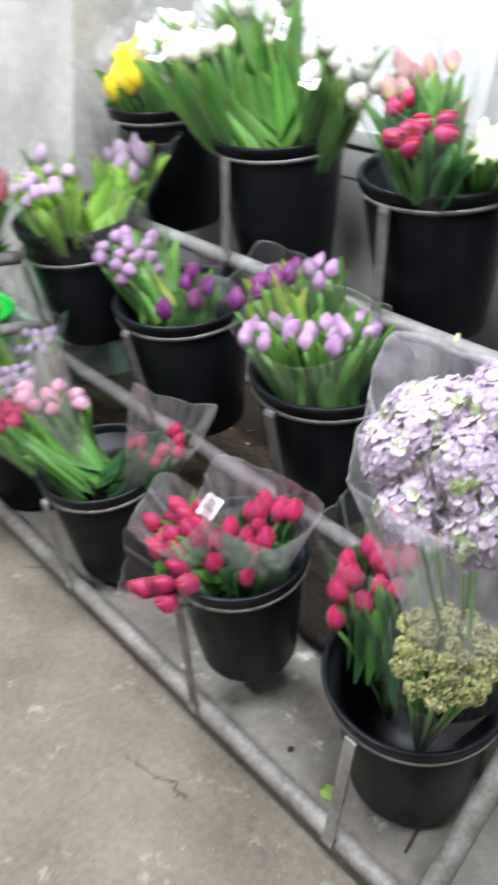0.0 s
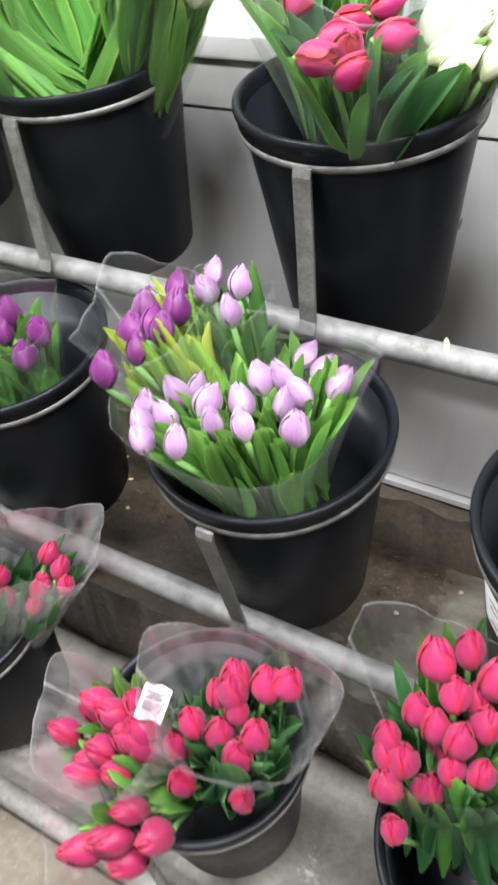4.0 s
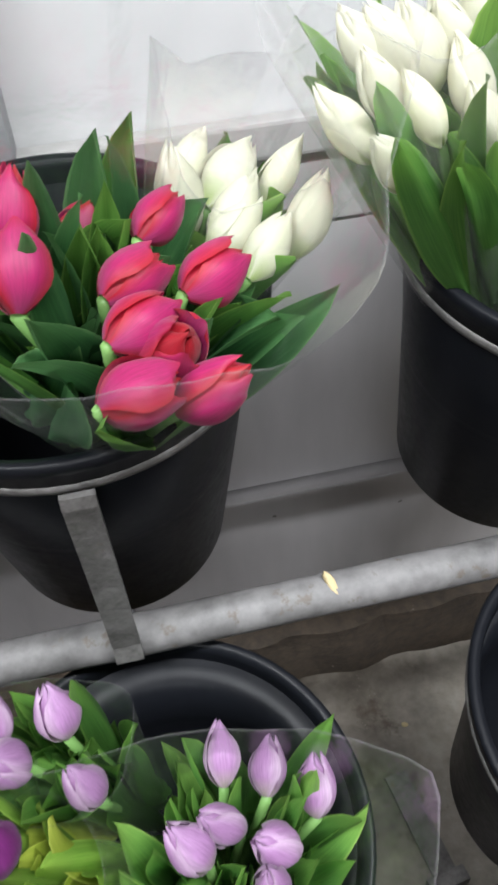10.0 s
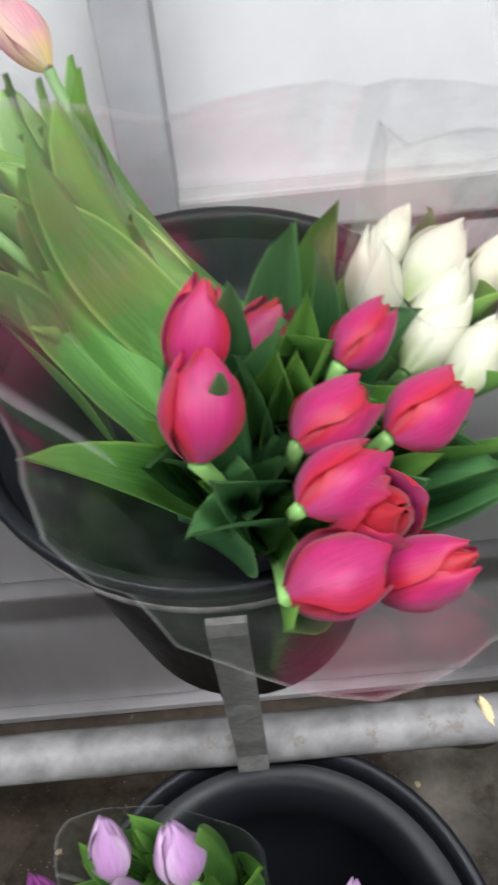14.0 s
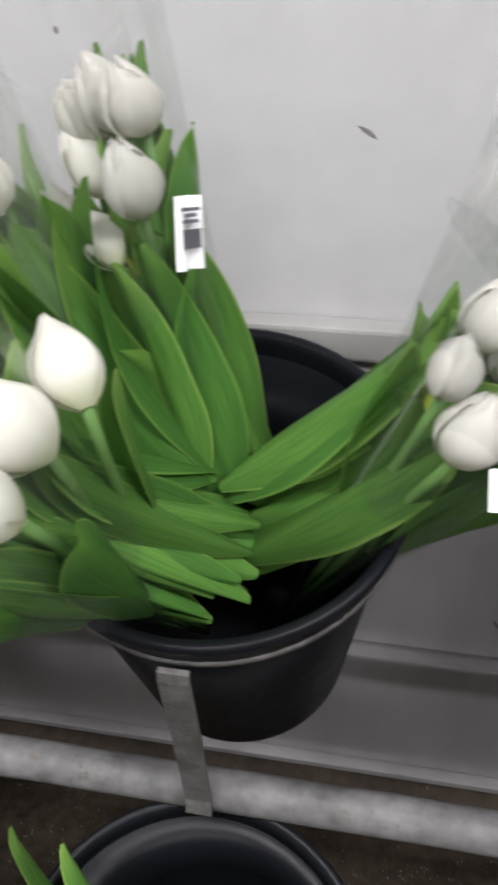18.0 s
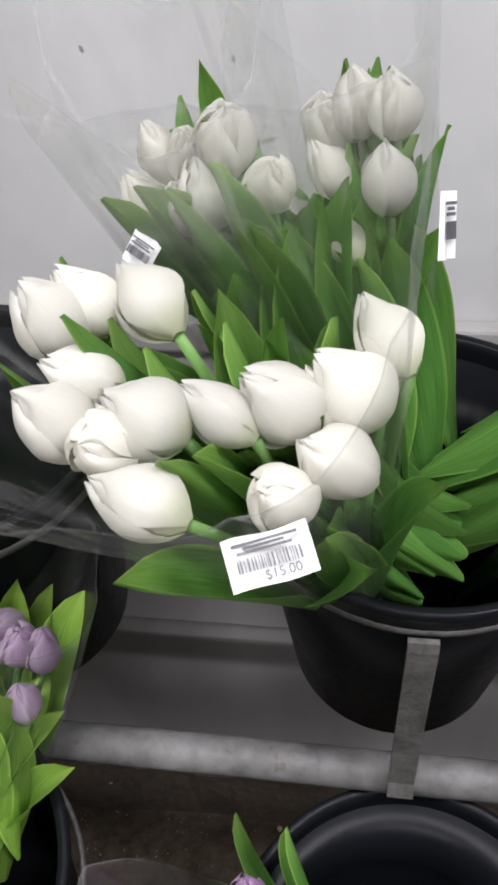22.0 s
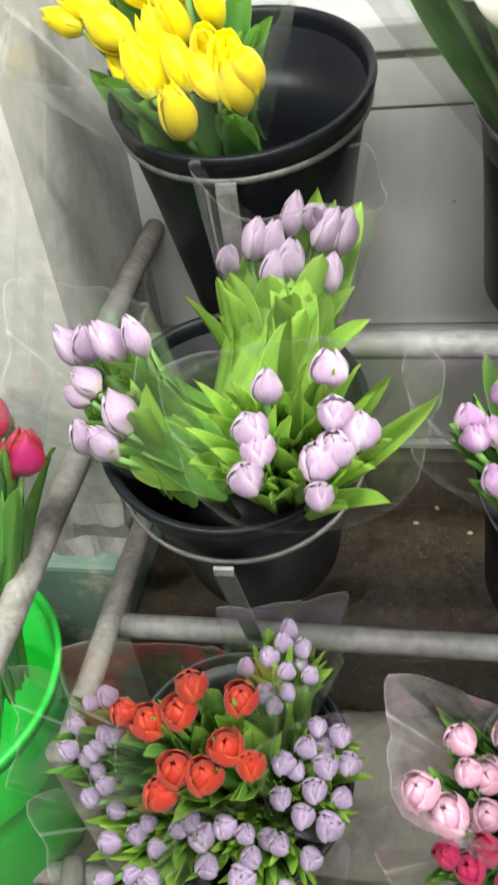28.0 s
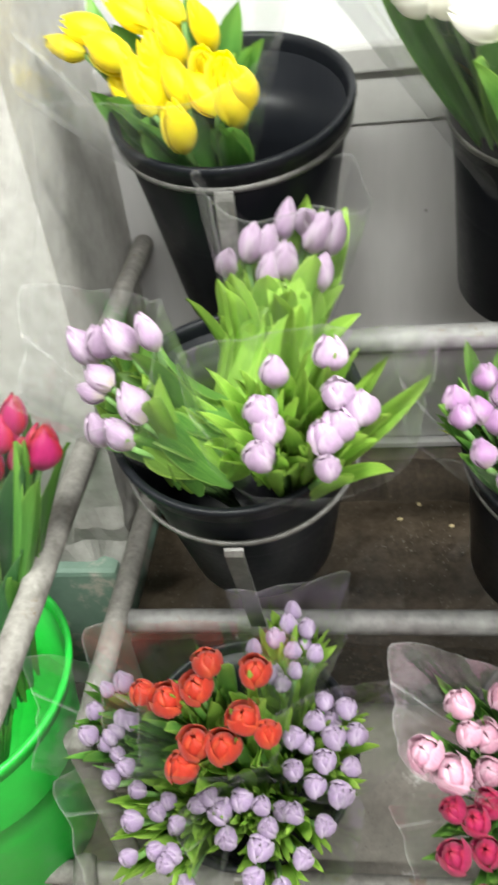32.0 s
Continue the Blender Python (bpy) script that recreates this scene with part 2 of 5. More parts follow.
CRIMSON = petal_material("crimson_petal", (0.46, 0.04, 0.17), (0.51, 0.016, 0.155), (0.48, 0.010, 0.075), (0.50, 0.008, 0.03))
ROSE = petal_material("rose_red_petal", (0.48, 0.12, 0.18), (0.54, 0.03, 0.15), (0.55, 0.03, 0.11), (0.55, 0.02, 0.07))
MAGENTA = petal_material("dark_rose_petal", (0.35, 0.02, 0.09), (0.46, 0.02, 0.11), (0.42, 0.01, 0.05))
ORANGE_RED = petal_material("orange_red_petal", (0.50, 0.10, 0.03), (0.50, 0.034, 0.015), (0.52, 0.04, 0.018), (0.55, 0.075, 0.025))
WHITE = petal_material("white_petal", (0.68, 0.71, 0.50), (0.81, 0.795, 0.73), (0.83, 0.815, 0.76), vein=0.05)
CREAM = petal_material("cream_petal", (0.54, 0.66, 0.28), (0.84, 0.83, 0.68), (0.88, 0.86, 0.74), (0.86, 0.85, 0.72), vein=0.08)
SALMON = petal_material("salmon_pink_petal", (0.74, 0.62, 0.20), (0.70, 0.36, 0.40), (0.73, 0.38, 0.42), (0.78, 0.57, 0.44))
BLUSH = petal_material("blush_pink_petal", (0.74, 0.62, 0.62), (0.72, 0.40, 0.53), (0.75, 0.50, 0.61), (0.78, 0.58, 0.68))
YELLOW = petal_material("yellow_petal", (0.66, 0.60, 0.02), (0.90, 0.76, 0.006), (0.90, 0.78, 0.008), vein=0.10)
LILAC = petal_material("lilac_petal", (0.48, 0.41, 0.38), (0.465, 0.25, 0.48), (0.52, 0.325, 0.54), (0.60, 0.44, 0.59))
PALE_LILAC = petal_material("pale_lilac_petal", (0.60, 0.54, 0.44), (0.55, 0.39, 0.57), (0.62, 0.47, 0.63), (0.68, 0.55, 0.68))
SOFT_LILAC = petal_material("soft_lilac_petal", (0.66, 0.60, 0.50), (0.72, 0.53, 0.74), (0.77, 0.61, 0.78), (0.80, 0.68, 0.80))
LAVENDER = petal_material("lavender_petal", (0.52, 0.50, 0.40), (0.44, 0.33, 0.51), (0.51, 0.40, 0.56), (0.57, 0.47, 0.61))
PURPLE = petal_material("purple_petal", (0.15, 0.035, 0.13), (0.205, 0.018, 0.185), (0.25, 0.03, 0.23), (0.29, 0.055, 0.27))
RED_INNER = petal_material("red_inner_petal", (0.40, 0.02, 0.05), (0.50, 0.010, 0.030), (0.46, 0.008, 0.02))
HYDRANGEA = petal_material("hydrangea_petal", (0.46, 0.54, 0.30), (0.59, 0.47, 0.62), (0.68, 0.58, 0.69), vein=0.06, island=0.78, patch=(0.42, 0.50, 0.24))
HYDRANGEA_GREEN = petal_material("young_hydrangea_petal", (0.42, 0.52, 0.20), (0.42, 0.48, 0.28), (0.50, 0.48, 0.46), vein=0.12, island=0.45)
VIBURNUM = petal_material("pale_green_petal", (0.36, 0.43, 0.08), (0.72, 0.73, 0.29), (0.90, 0.87, 0.58), vein=0.10, island=0.22)


def leaf_material(name, dark, light, rib):
    m, t, n, l, b = nodes_of(name)
    tc = n.new("ShaderNodeTexCoord")
    info = n.new("ShaderNodeObjectInfo")
    grain = noise_tex(n, l, tc.outputs["UV"], 6.0, 4, 0.6, (7.0, 0.6, 1))
    col = ramp(n, l, grain, ((0.3, dark), (0.7, light)))
    sep = n.new("ShaderNodeSeparateXYZ")
    l.new(tc.outputs["UV"], sep.inputs[0])
    tipmask = ramp(n, l, sep.outputs["Y"], ((0.78, (0, 0, 0)), (1.0, (0.35, 0.35, 0.35))))
    col = mix(n, l, "MIX", tipmask, col, rib)
    # pale margin and a faint midrib
    off = n.new("ShaderNodeMath")
    off.operation = "SUBTRACT"
    off.inputs[1].default_value = 0.5
    l.new(sep.outputs["X"], off.inputs[0])
    away = n.new("ShaderNodeMath")
    away.operation = "ABSOLUTE"
    l.new(off.outputs[0], away.inputs[0])
    rim = ramp(n, l, away.outputs[0], ((0.0, (0.12, 0.12, 0.12)), (0.03, (0, 0, 0)), (0.45, (0, 0, 0)), (0.495, (0.45, 0.45, 0.45))))
    col = mix(n, l, "MIX", rim, col, tuple(min(1.0, 1.5 * c + 0.05) for c in rib))
    mr = n.new("ShaderNodeMapRange")
    mr.inputs[3].default_value, mr.inputs[4].default_value = 0.65, 1.35
    l.new(info.outputs["Random"], mr.inputs[0])
    hs = n.new("ShaderNodeHueSaturation")
    l.new(mr.outputs[0], hs.inputs["Value"])
    l.new(col, hs.inputs["Color"])
    l.new(hs.outputs["Color"], b.inputs["Base Color"])
    b.inputs["Roughness"].default_value = 0.42
    bump(n, l, grain, 0.25, 0.001, b)
    let_through(n, l, b, hs.outputs["Color"], 0.42)
    return m


LEAF = leaf_material("tulip_leaf", (0.06, 0.18, 0.035), (0.12, 0.31, 0.06), (0.22, 0.38, 0.06))
LEAF_FRESH = leaf_material("bright_tulip_leaf", (0.16, 0.33, 0.045), (0.29, 0.49, 0.08), (0.36, 0.49, 0.09))
LEAF_MID = leaf_material("green_tulip_leaf", (0.075, 0.215, 0.04), (0.165, 0.36, 0.07), (0.32, 0.46, 0.10))
LEAF_DEEP = leaf_material("deep_tulip_leaf", (0.028, 0.10, 0.035), (0.06, 0.18, 0.06), (0.12, 0.24, 0.08))
LEAF_YELLOW = leaf_material("yellowed_leaf", (0.31, 0.43, 0.04), (0.49, 0.58, 0.08), (0.60, 0.63, 0.14))
STEM = leaf_material("tulip_stem", (0.08, 0.20, 0.045), (0.15, 0.31, 0.075), (0.16, 0.30, 0.08))


def film_material(name, tint, haze, crinkle):
    m = bpy.data.materials.new(name)
    m.use_nodes = True
    t = m.node_tree
    n, l = t.nodes, t.links
    n.clear()
    out = n.new("ShaderNodeOutputMaterial")
    co = n.new("ShaderNodeTexCoord").outputs["Object"]
    clear = n.new("ShaderNodeBsdfTransparent")
    clear.inputs[0].default_value = (*tint, 1)
    front = n.new("ShaderNodeBsdfDiffuse")
    front.inputs[0].default_value = (0.9, 0.9, 0.91, 1)
    behind = n.new("ShaderNodeBsdfTranslucent")
    behind.inputs[0].default_value = (0.9, 0.9, 0.91, 1)
    white = n.new("ShaderNodeMixShader")
    white.inputs[0].default_value = 0.5
    l.new(front.outputs[0], white.inputs[1])
    l.new(behind.outputs[0], white.inputs[2])
    gloss = n.new("ShaderNodeBsdfGlossy")
    gloss.inputs["Roughness"].default_value = 0.07
    wr = noise_tex(n, l, co, crinkle, 5, 0.65)
    uvw = n.new("ShaderNodeTexCoord").outputs["UV"]
    hz = n.new("ShaderNodeMapRange")
    hz.inputs[1].default_value, hz.inputs[2].default_value = 0.35, 0.75
    hz.inputs[3].default_value, hz.inputs[4].default_value = haze * 0.35, haze * 1.8
    l.new(noise_tex(n, l, uvw, 3.0, 5, 0.65, (9.0, 1.6, 1)), hz.inputs[0])
    sep = n.new("ShaderNodeSeparateXYZ")
    l.new(uvw, sep.inputs[0])
    hem = ramp(n, l, sep.outputs["Y"], ((0.988, (0, 0, 0)), (0.997, (0.17, 0.17, 0.17))))
    seam = ramp(n, l, sep.outputs["X"], ((0.006, (0.16, 0.16, 0.16)), (0.010, (0, 0, 0))))
    add = n.new("ShaderNodeMath")
    add.operation = "ADD"
    add2 = n.new("ShaderNodeMath")
    add2.operation, add2.use_clamp = "ADD", True
    # white haze thinned towards the bottom, put in to keep bucket insides dark
    graded = n.new("ShaderNodeMath")
    graded.operation = "MULTIPLY"
    l.new(ramp(n, l, sep.outputs["Y"], ((0.18, (0.12, 0.12, 0.12)), (0.42, (1, 1, 1)))), graded.inputs[0])
    l.new(hz.outputs[0], graded.inputs[1])
    l.new(hem, add.inputs[0])
    l.new(seam, add.inputs[1])
    l.new(add.outputs[0], add2.inputs[0])
    l.new(graded.outputs[0], add2.inputs[1])
    a = n.new("ShaderNodeMixShader")
    l.new(add2.outputs[0], a.inputs[0])
    l.new(clear.outputs[0], a.inputs[1])
    l.new(white.outputs[0], a.inputs[2])
    fr = n.new("ShaderNodeFresnel")
    fr.inputs["IOR"].default_value = 1.30
    bp = n.new("ShaderNodeBump")
    bp.inputs["Strength"].default_value, bp.inputs["Distance"].default_value = 0.30, 0.005
    l.new(wr, bp.inputs["Height"])
    l.new(bp.outputs[0], gloss.inputs["Normal"])
    l.new(bp.outputs[0], fr.inputs["Normal"])
    part_gloss = n.new("ShaderNodeMath")
    part_gloss.operation = "MINIMUM"
    part_gloss.inputs[1].default_value = 0.17
    l.new(fr.outputs[0], part_gloss.inputs[0])
    b = n.new("ShaderNodeMixShader")
    l.new(part_gloss.outputs[0], b.inputs[0])
    l.new(a.outputs[0], b.inputs[1])
    l.new(gloss.outputs[0], b.inputs[2])
    l.new(b.outputs[0], out.inputs[0])
    return m


FILM = film_material("clear_film", (0.985, 0.988, 0.988), 0.026, 40.0)
FILM_HAZY = film_material("hazy_film", (0.985, 0.988, 0.986), 0.10, 36.0)
FILM_PINK = film_material("pink_tinted_film", (0.90, 0.74, 0.80), 0.15, 26.0)
FILM_LILAC = film_material("lilac_tinted_film", (0.96, 0.93, 0.985), 0.17, 22.0)


# ---------------------------------------------------------------- mesh helpers
def mesh_object(name, bm, material, parent=None, label="", smooth=True):
    me = bpy.data.meshes.new(name)
    bm.normal_update()
    bm.to_mesh(me)
    bm.free()
    me.materials.append(material)
    if smooth:
        for p in me.polygons:
            p.use_smooth = True
    ob = new(name, me)
    if parent:
        ob.parent = parent
    if label:
        ob["label"] = label
    return ob


def part(name, bm, material, parent, label="", smooth=True):
    return mesh_object(name, bm, material, parent, label, smooth)


def shared(name, me, parent, m):
    ob = new(name, me)
    ob.parent = parent
    ob.matrix_basis = m
    return ob


def box(bm, lo, hi, bevel=0.0, m=None):
    c = [(a + b) / 2 for a, b in zip(lo, hi)]
    s = [b - a for a, b in zip(lo, hi)]
    r = bmesh.ops.create_cube(bm, size=1.0, matrix=(m or Matrix()) @ Matrix.Translation(c) @ Matrix.Diagonal((*s, 1)))
    if bevel:
        edges = list({e for v in r["verts"] for e in v.link_edges})
        bmesh.ops.bevel(bm, geom=edges, offset=bevel, segments=2, affect="EDGES", profile=0.6)
    return bm


def slab(name, lo, hi, material, bevel=0.0, parent=None, label=""):
    return mesh_object(name, box(bmesh.new(), lo, hi, bevel), material, parent, label, smooth=False)


def tube(bm, points, radius, sides=12, cap=True, taper=None):
    pts = [Vector(p) for p in points]
    rings = []
    up = Vector((0.31, 0.2, 0.93))
    for i, p in enumerate(pts):
        d = (pts[min(i + 1, len(pts) - 1)] - pts[max(i - 1, 0)]).normalized()
        a = d.cross(up)
        if a.length < 0.05:
            a = d.cross(Vector((1, 0, 0)))
        a.normalize()
        b = d.cross(a)
        r = radius if taper is None else radius + (taper - radius) * i / (len(pts) - 1)
        rings.append([bm.verts.new(p + (a * math.cos(q) + b * math.sin(q)) * r)
                      for q in (2 * math.pi * k / sides for k in range(sides))])
    for r0, r1 in zip(rings, rings[1:]):
        for k in range(sides):
            bm.faces.new((r0[k], r0[(k + 1) % sides], r1[(k + 1) % sides], r1[k]))
    if cap:
        bm.faces.new(list(reversed(rings[0])))
        bm.faces.new(rings[-1])
    return bm


def lathe(bm, profile, sides=56):
    rings = [[bm.verts.new((r * math.cos(2 * math.pi * k / sides), r * math.sin(2 * math.pi * k / sides), z))
              for k in range(sides)] if r > 1e-5 else [bm.verts.new((0, 0, z))] for r, z in profile]
    for r0, r1 in zip(rings, rings[1:]):
        for k in range(sides):
            j = (k + 1) % sides
            if len(r0) == 1:
                bm.faces.new((r0[0], r1[j], r1[k]))
            elif len(r1) == 1:
                bm.faces.new((r0[k], r0[j], r1[0]))
            else:
                bm.faces.new((r0[k], r0[j], r1[j], r1[k]))
    bmesh.ops.recalc_face_normals(bm, faces=bm.faces)
    return bm


def rough_edge(bm, amount, scale):
    for v in bm.verts:
        v.co += noise.noise_vector(v.co * scale) * amount
    return bm


def grid_slab(name, x0, x1, y0, y1, z, material, steps, wave, thick=0.2):
    """A floor sheet with slight unevenness."""
    bm = bmesh.new()
    nx, ny = steps
    rows = [[bm.verts.new((x0 + (x1 - x0) * i / nx, y0 + (y1 - y0) * j / ny, 0)) for j in range(ny + 1)] for i in range(nx + 1)]
    for i in range(nx):
        for j in range(ny):
            bm.faces.new((rows[i][j], rows[i + 1][j], rows[i + 1][j + 1], rows[i][j + 1]))
    for v in bm.verts:
        v.co.z = z + wave * noise.noise(Vector((v.co.x * 5, v.co.y * 5, 3)))
    r = bmesh.ops.extrude_face_region(bm, geom=list(bm.faces))
    for g in r["geom"]:
        if isinstance(g, bmesh.types.BMVert):
            g.co.z = z - thick
    bmesh.ops.recalc_face_normals(bm, faces=bm.faces)
    return mesh_object(name, bm, material)


def structure(ob, label, category):
    return tagged(ob, label, category, kind="structure")


# ---------------------------------------------------------------- the room
WALL_Y = 0.03
structure(grid_slab("floor", -4.2, 4.2, -5.2, 0.3, 0.0, CONCRETE, (120, 80), 0.004), "worn brown-grey concrete floor with pale patches", "floor")

wall_back = structure(slab("wall_back", (-4.2, WALL_Y, 0.0), (4.2, 0.25, 3.0), WALL_WHITE), "white painted panel wall above steel sheeting", "wall")
part("lower_sheet", box(bmesh.new(), (-1.06, 0.016, 0.56), (3.2, 0.0285, 0.985), 0.001), STEEL, wall_back, "dull grey steel sheet", False)
# shade under the rail, put in as a thin strip of darker steel
part("rail_shade_strip", box(bmesh.new(), (-1.06, 0.0122, 0.915), (3.2, 0.0155, 0.9866), 0.0008), STEEL_DARK, wall_back, "darker steel strip standing in for the shade under the rail", False)
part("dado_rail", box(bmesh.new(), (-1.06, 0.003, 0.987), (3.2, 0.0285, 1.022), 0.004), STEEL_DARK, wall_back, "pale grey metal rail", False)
part("skirting_sheet", box(bmesh.new(), (-1.06, -0.006, 0.324), (3.2, 0.0285, 0.556), 0.003), STEEL, wall_back, "grey steel skirting sheet", False)
part("bottom_lip", box(bmesh.new(), (-1.06, -0.022, 0.310), (3.2, 0.0285, 0.322), 0.002), STEEL, wall_back, "bright folded metal lip", False)
# three walls and a ceiling out of view, added to bounce the lamp light
structure(slab("bounce_wall_front", (-4.2, -5.4, 0.0), (4.2, -5.2, 3.0), WALL_WHITE), "unseen white wall added to bounce light", "wall")
structure(slab("bounce_wall_left", (-4.4, -5.4, 0.0), (-4.2, 0.25, 3.0), WALL_WHITE), "unseen white wall added to bounce light", "wall")
structure(slab("bounce_wall_right", (4.2, -5.4, 0.0), (4.4, 0.25, 3.0), WALL_WHITE), "unseen white wall added to bounce light", "wall")
structure(slab("ceiling", (-4.4, -5.4, 3.0), (4.4, 0.25, 3.15), CEILING), "unseen painted ceiling added to bounce light", "ceiling")

bm = bmesh.new()
box(bm, (-1.083, -0.39, 0.0), (3.2, 0.029, 0.19))
bmesh.ops.subdivide_edges(bm, edges=[e for e in bm.edges if abs(e.verts[0].co.x - e.verts[1].co.x) > 1], cuts=160)
bmesh.ops.subdivide_edges(bm, edges=[e for e in bm.edges if abs(e.verts[0].co.y - e.verts[1].co.y) > 0.3], cuts=12)
for v in bm.verts:
    if v.co.z > 0.1:
        v.co.z += 0.005 * noise.noise(v.co * 9) + 0.003 * noise.noise(v.co * 31)
    if v.co.y < -0.38:
        v.co.y += 0.012 * noise.noise(v.co * 7) + 0.006 * noise.noise(v.co * 29)
structure(mesh_object("kerb", bm, KERB, smooth=False), "damp brown concrete kerb with broken edge along the wall", "kerb")
bm = bmesh.new()
box(bm, (-1.0, -0.698, -0.02), (3.2, -0.385, 0.010))
bmesh.ops.subdivide_edges(bm, edges=[e for e in bm.edges if abs(e.verts[0].co.x - e.verts[1].co.x) > 1], cuts=150)
bmesh.ops.subdivide_edges(bm, edges=[e for e in bm.edges if abs(e.verts[0].co.y - e.verts[1].co.y) > 0.2], cuts=10)
for v in bm.verts:
    if v.co.z > 0:
        v.co.z += 0.003 * noise.noise(v.co * 8) + 0.002 * noise.noise(v.co * 27)
    if v.co.y < -0.69:
        v.co.y += 0.010 * noise.noise(v.co * 9)
structure(mesh_object("pad", bm, PAD, smooth=False), "pale worn concrete pad under the rack", "pad")
bm = bmesh.new()
box(bm, (-1.06, -0.05, 0.186), (3.2, 0.03, 0.306))
bmesh.ops.subdivide_edges(bm, edges=[e for e in bm.edges if abs(e.verts[0].co.x - e.verts[1].co.x) > 1], cuts=180)
for v in bm.verts:
    if v.co.y < 0:
        v.co += Vector((0, 0.012 * noise.noise(v.co * 14), 0.010 * noise.noise(v.co * 23)))
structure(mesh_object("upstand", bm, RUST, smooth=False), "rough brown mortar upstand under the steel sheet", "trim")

bm = bmesh.new()
box(bm, (-1.75, -0.335, 0.33), (-1.050, 0.03, 3.0))
bmesh.ops.subdivide_edges(bm, edges=list(bm.edges), cuts=14, use_grid_fill=True)
bmesh.ops.subdivide_edges(bm, edges=[e for e in bm.edges if max(v.co.z for v in e.verts) < 0.75], cuts=3, use_grid_fill=True)
for v in bm.verts:
    if v.co.z < 0.6:
        k = max(0, 1 - (v.co.z - 0.33) / 0.2)
        v.co += Vector((noise.noise(v.co * 22) - 0.6, noise.noise(v.co * 25 + Vector((5, 0, 0))) + 0.5, noise.noise(v.co * 21))) * 0.022 * k
structure(mesh_object("pier", bm, PLASTER, smooth=False), "pale plastered wall pier with chipped lower edge", "pier")
structure(slab("pier_base", (-1.8, -0.355, 0.0), (-1.087, 0.03, 0.335), GREEN_PAINT, 0.01), "dull green painted concrete pier base", "base")
bm = box(bmesh.new(), (-0.062, -0.018, 0.19), (-0.022, 0.029, 2.2), 0.003)
structure(mesh_object("post", bm, POST_GREY, smooth=False), "grey square metal post in front of the wall", "post")


# invented batten bodies, one above each added area lamp
def ceiling_lamp(x, y):
    root = new("ceiling_lamp")
    root.location = (x, y, 2.63)
    tagged(root, "unseen white fluorescent batten added under the ceiling", "lamp", "ceiling lamps")
    part("housing", box(bmesh.new(), (-0.76, -0.09, 0.06), (0.76, 0.09, 0.12), 0.01), WHITE_METAL, root, "", False)
    for s in (-0.045, 0.045):
        part("tube", tube(bmesh.new(), [(-0.72, s, 0.035), (0.72, s, 0.035)], 0.014, 14), GLOW, root, "glowing white tube")
    for s in (-0.5, 0.5):
        part("rod", tube(bmesh.new(), [(s, 0, 0.12), (s, 0, 0.37)], 0.006, 8), WHITE_METAL, root)
    return root


for cx, cy in ((-1.1, -1.15), (0.75, -1.15), (-0.2, -3.0)):
    ceiling_lamp(cx, cy)

# ---------------------------------------------------------------- the rack
TILT = 14.0
AXIS = Vector((0, -math.sin(radians(TILT)), math.cos(radians(TILT))))
BUCKET_H = 0.305
RIM_R = 0.150


def wobble_pipe(a, b, radius, n=24):
    a, b = Vector(a), Vector(b)
    pts = [a.lerp(b, i / n) for i in range(n + 1)]
    bm = tube(bmesh.new(), pts, radius, 16)
    for v in bm.verts:
        v.co += noise.noise_vector(v.co * 18) * 0.0009
    return bm


rack = new("flower_rack")
tagged(rack, "galvanised pipe flower rack with three tiers of ring holders", "rack")
XL, XR = -1.03, 0.60
RAILS = {"top": (-0.313, 0.745), "mid": (-0.505, 0.405), "low": (-0.712, 0.035)}
part("top_rail", wobble_pipe((XL, *RAILS["top"]), (1.5, *RAILS["top"]), 0.0175, 60), GALV, rack)
part("middle_rail", wobble_pipe((XL, *RAILS["mid"]), (1.5, *RAILS["mid"]), 0.0175, 60), GALV, rack)
part("bottom_rail", wobble_pipe((-1.5, *RAILS["low"]), (1.5, *RAILS["low"]), 0.018, 60), GALV_DULL, rack, "dull bottom pipe on the floor")
part("leg", wobble_pipe((XR - 0.04, -0.735, 0.0), (XR - 0.04, -0.30, 0.76), 0.0185), GALV_DULL, rack, "sloping pipe leg")
part("leg", wobble_pipe((XL, -0.12, 0.19), (XL, -0.12, 0.745), 0.0165), GALV_DULL, rack, "upright pipe leg by the wall")
part("leg", wobble_pipe((XL - 0.012, -0.70, 0.0), (XL - 0.012, -0.70, 0.425), 0.0165), GALV_DULL, rack, "short upright pipe leg")
part("wall_brace", wobble_pipe((XL, -0.313, 0.745), (XL, 0.03, 0.745), 0.0165), GALV_DULL, rack)
part("side_brace", wobble_pipe((XL - 0.002, -0.72, 0.425), (XL - 0.002, 0.03, 0.405), 0.0165), GALV_DULL, rack)


def ring_mesh(radius):
    bm = bmesh.new()
    pr = [(radius + 0.001, -0.004), (radius + 0.004, -0.0042), (radius + 0.0052, 0.0), (radius + 0.004, 0.0042), (radius + 0.001, 0.004),
          (radius + 0.001, -0.004)]
    lathe(bm, pr, 64)
    bmesh.ops.remove_doubles(bm, verts=bm.verts, dist=1e-5)
    return bm


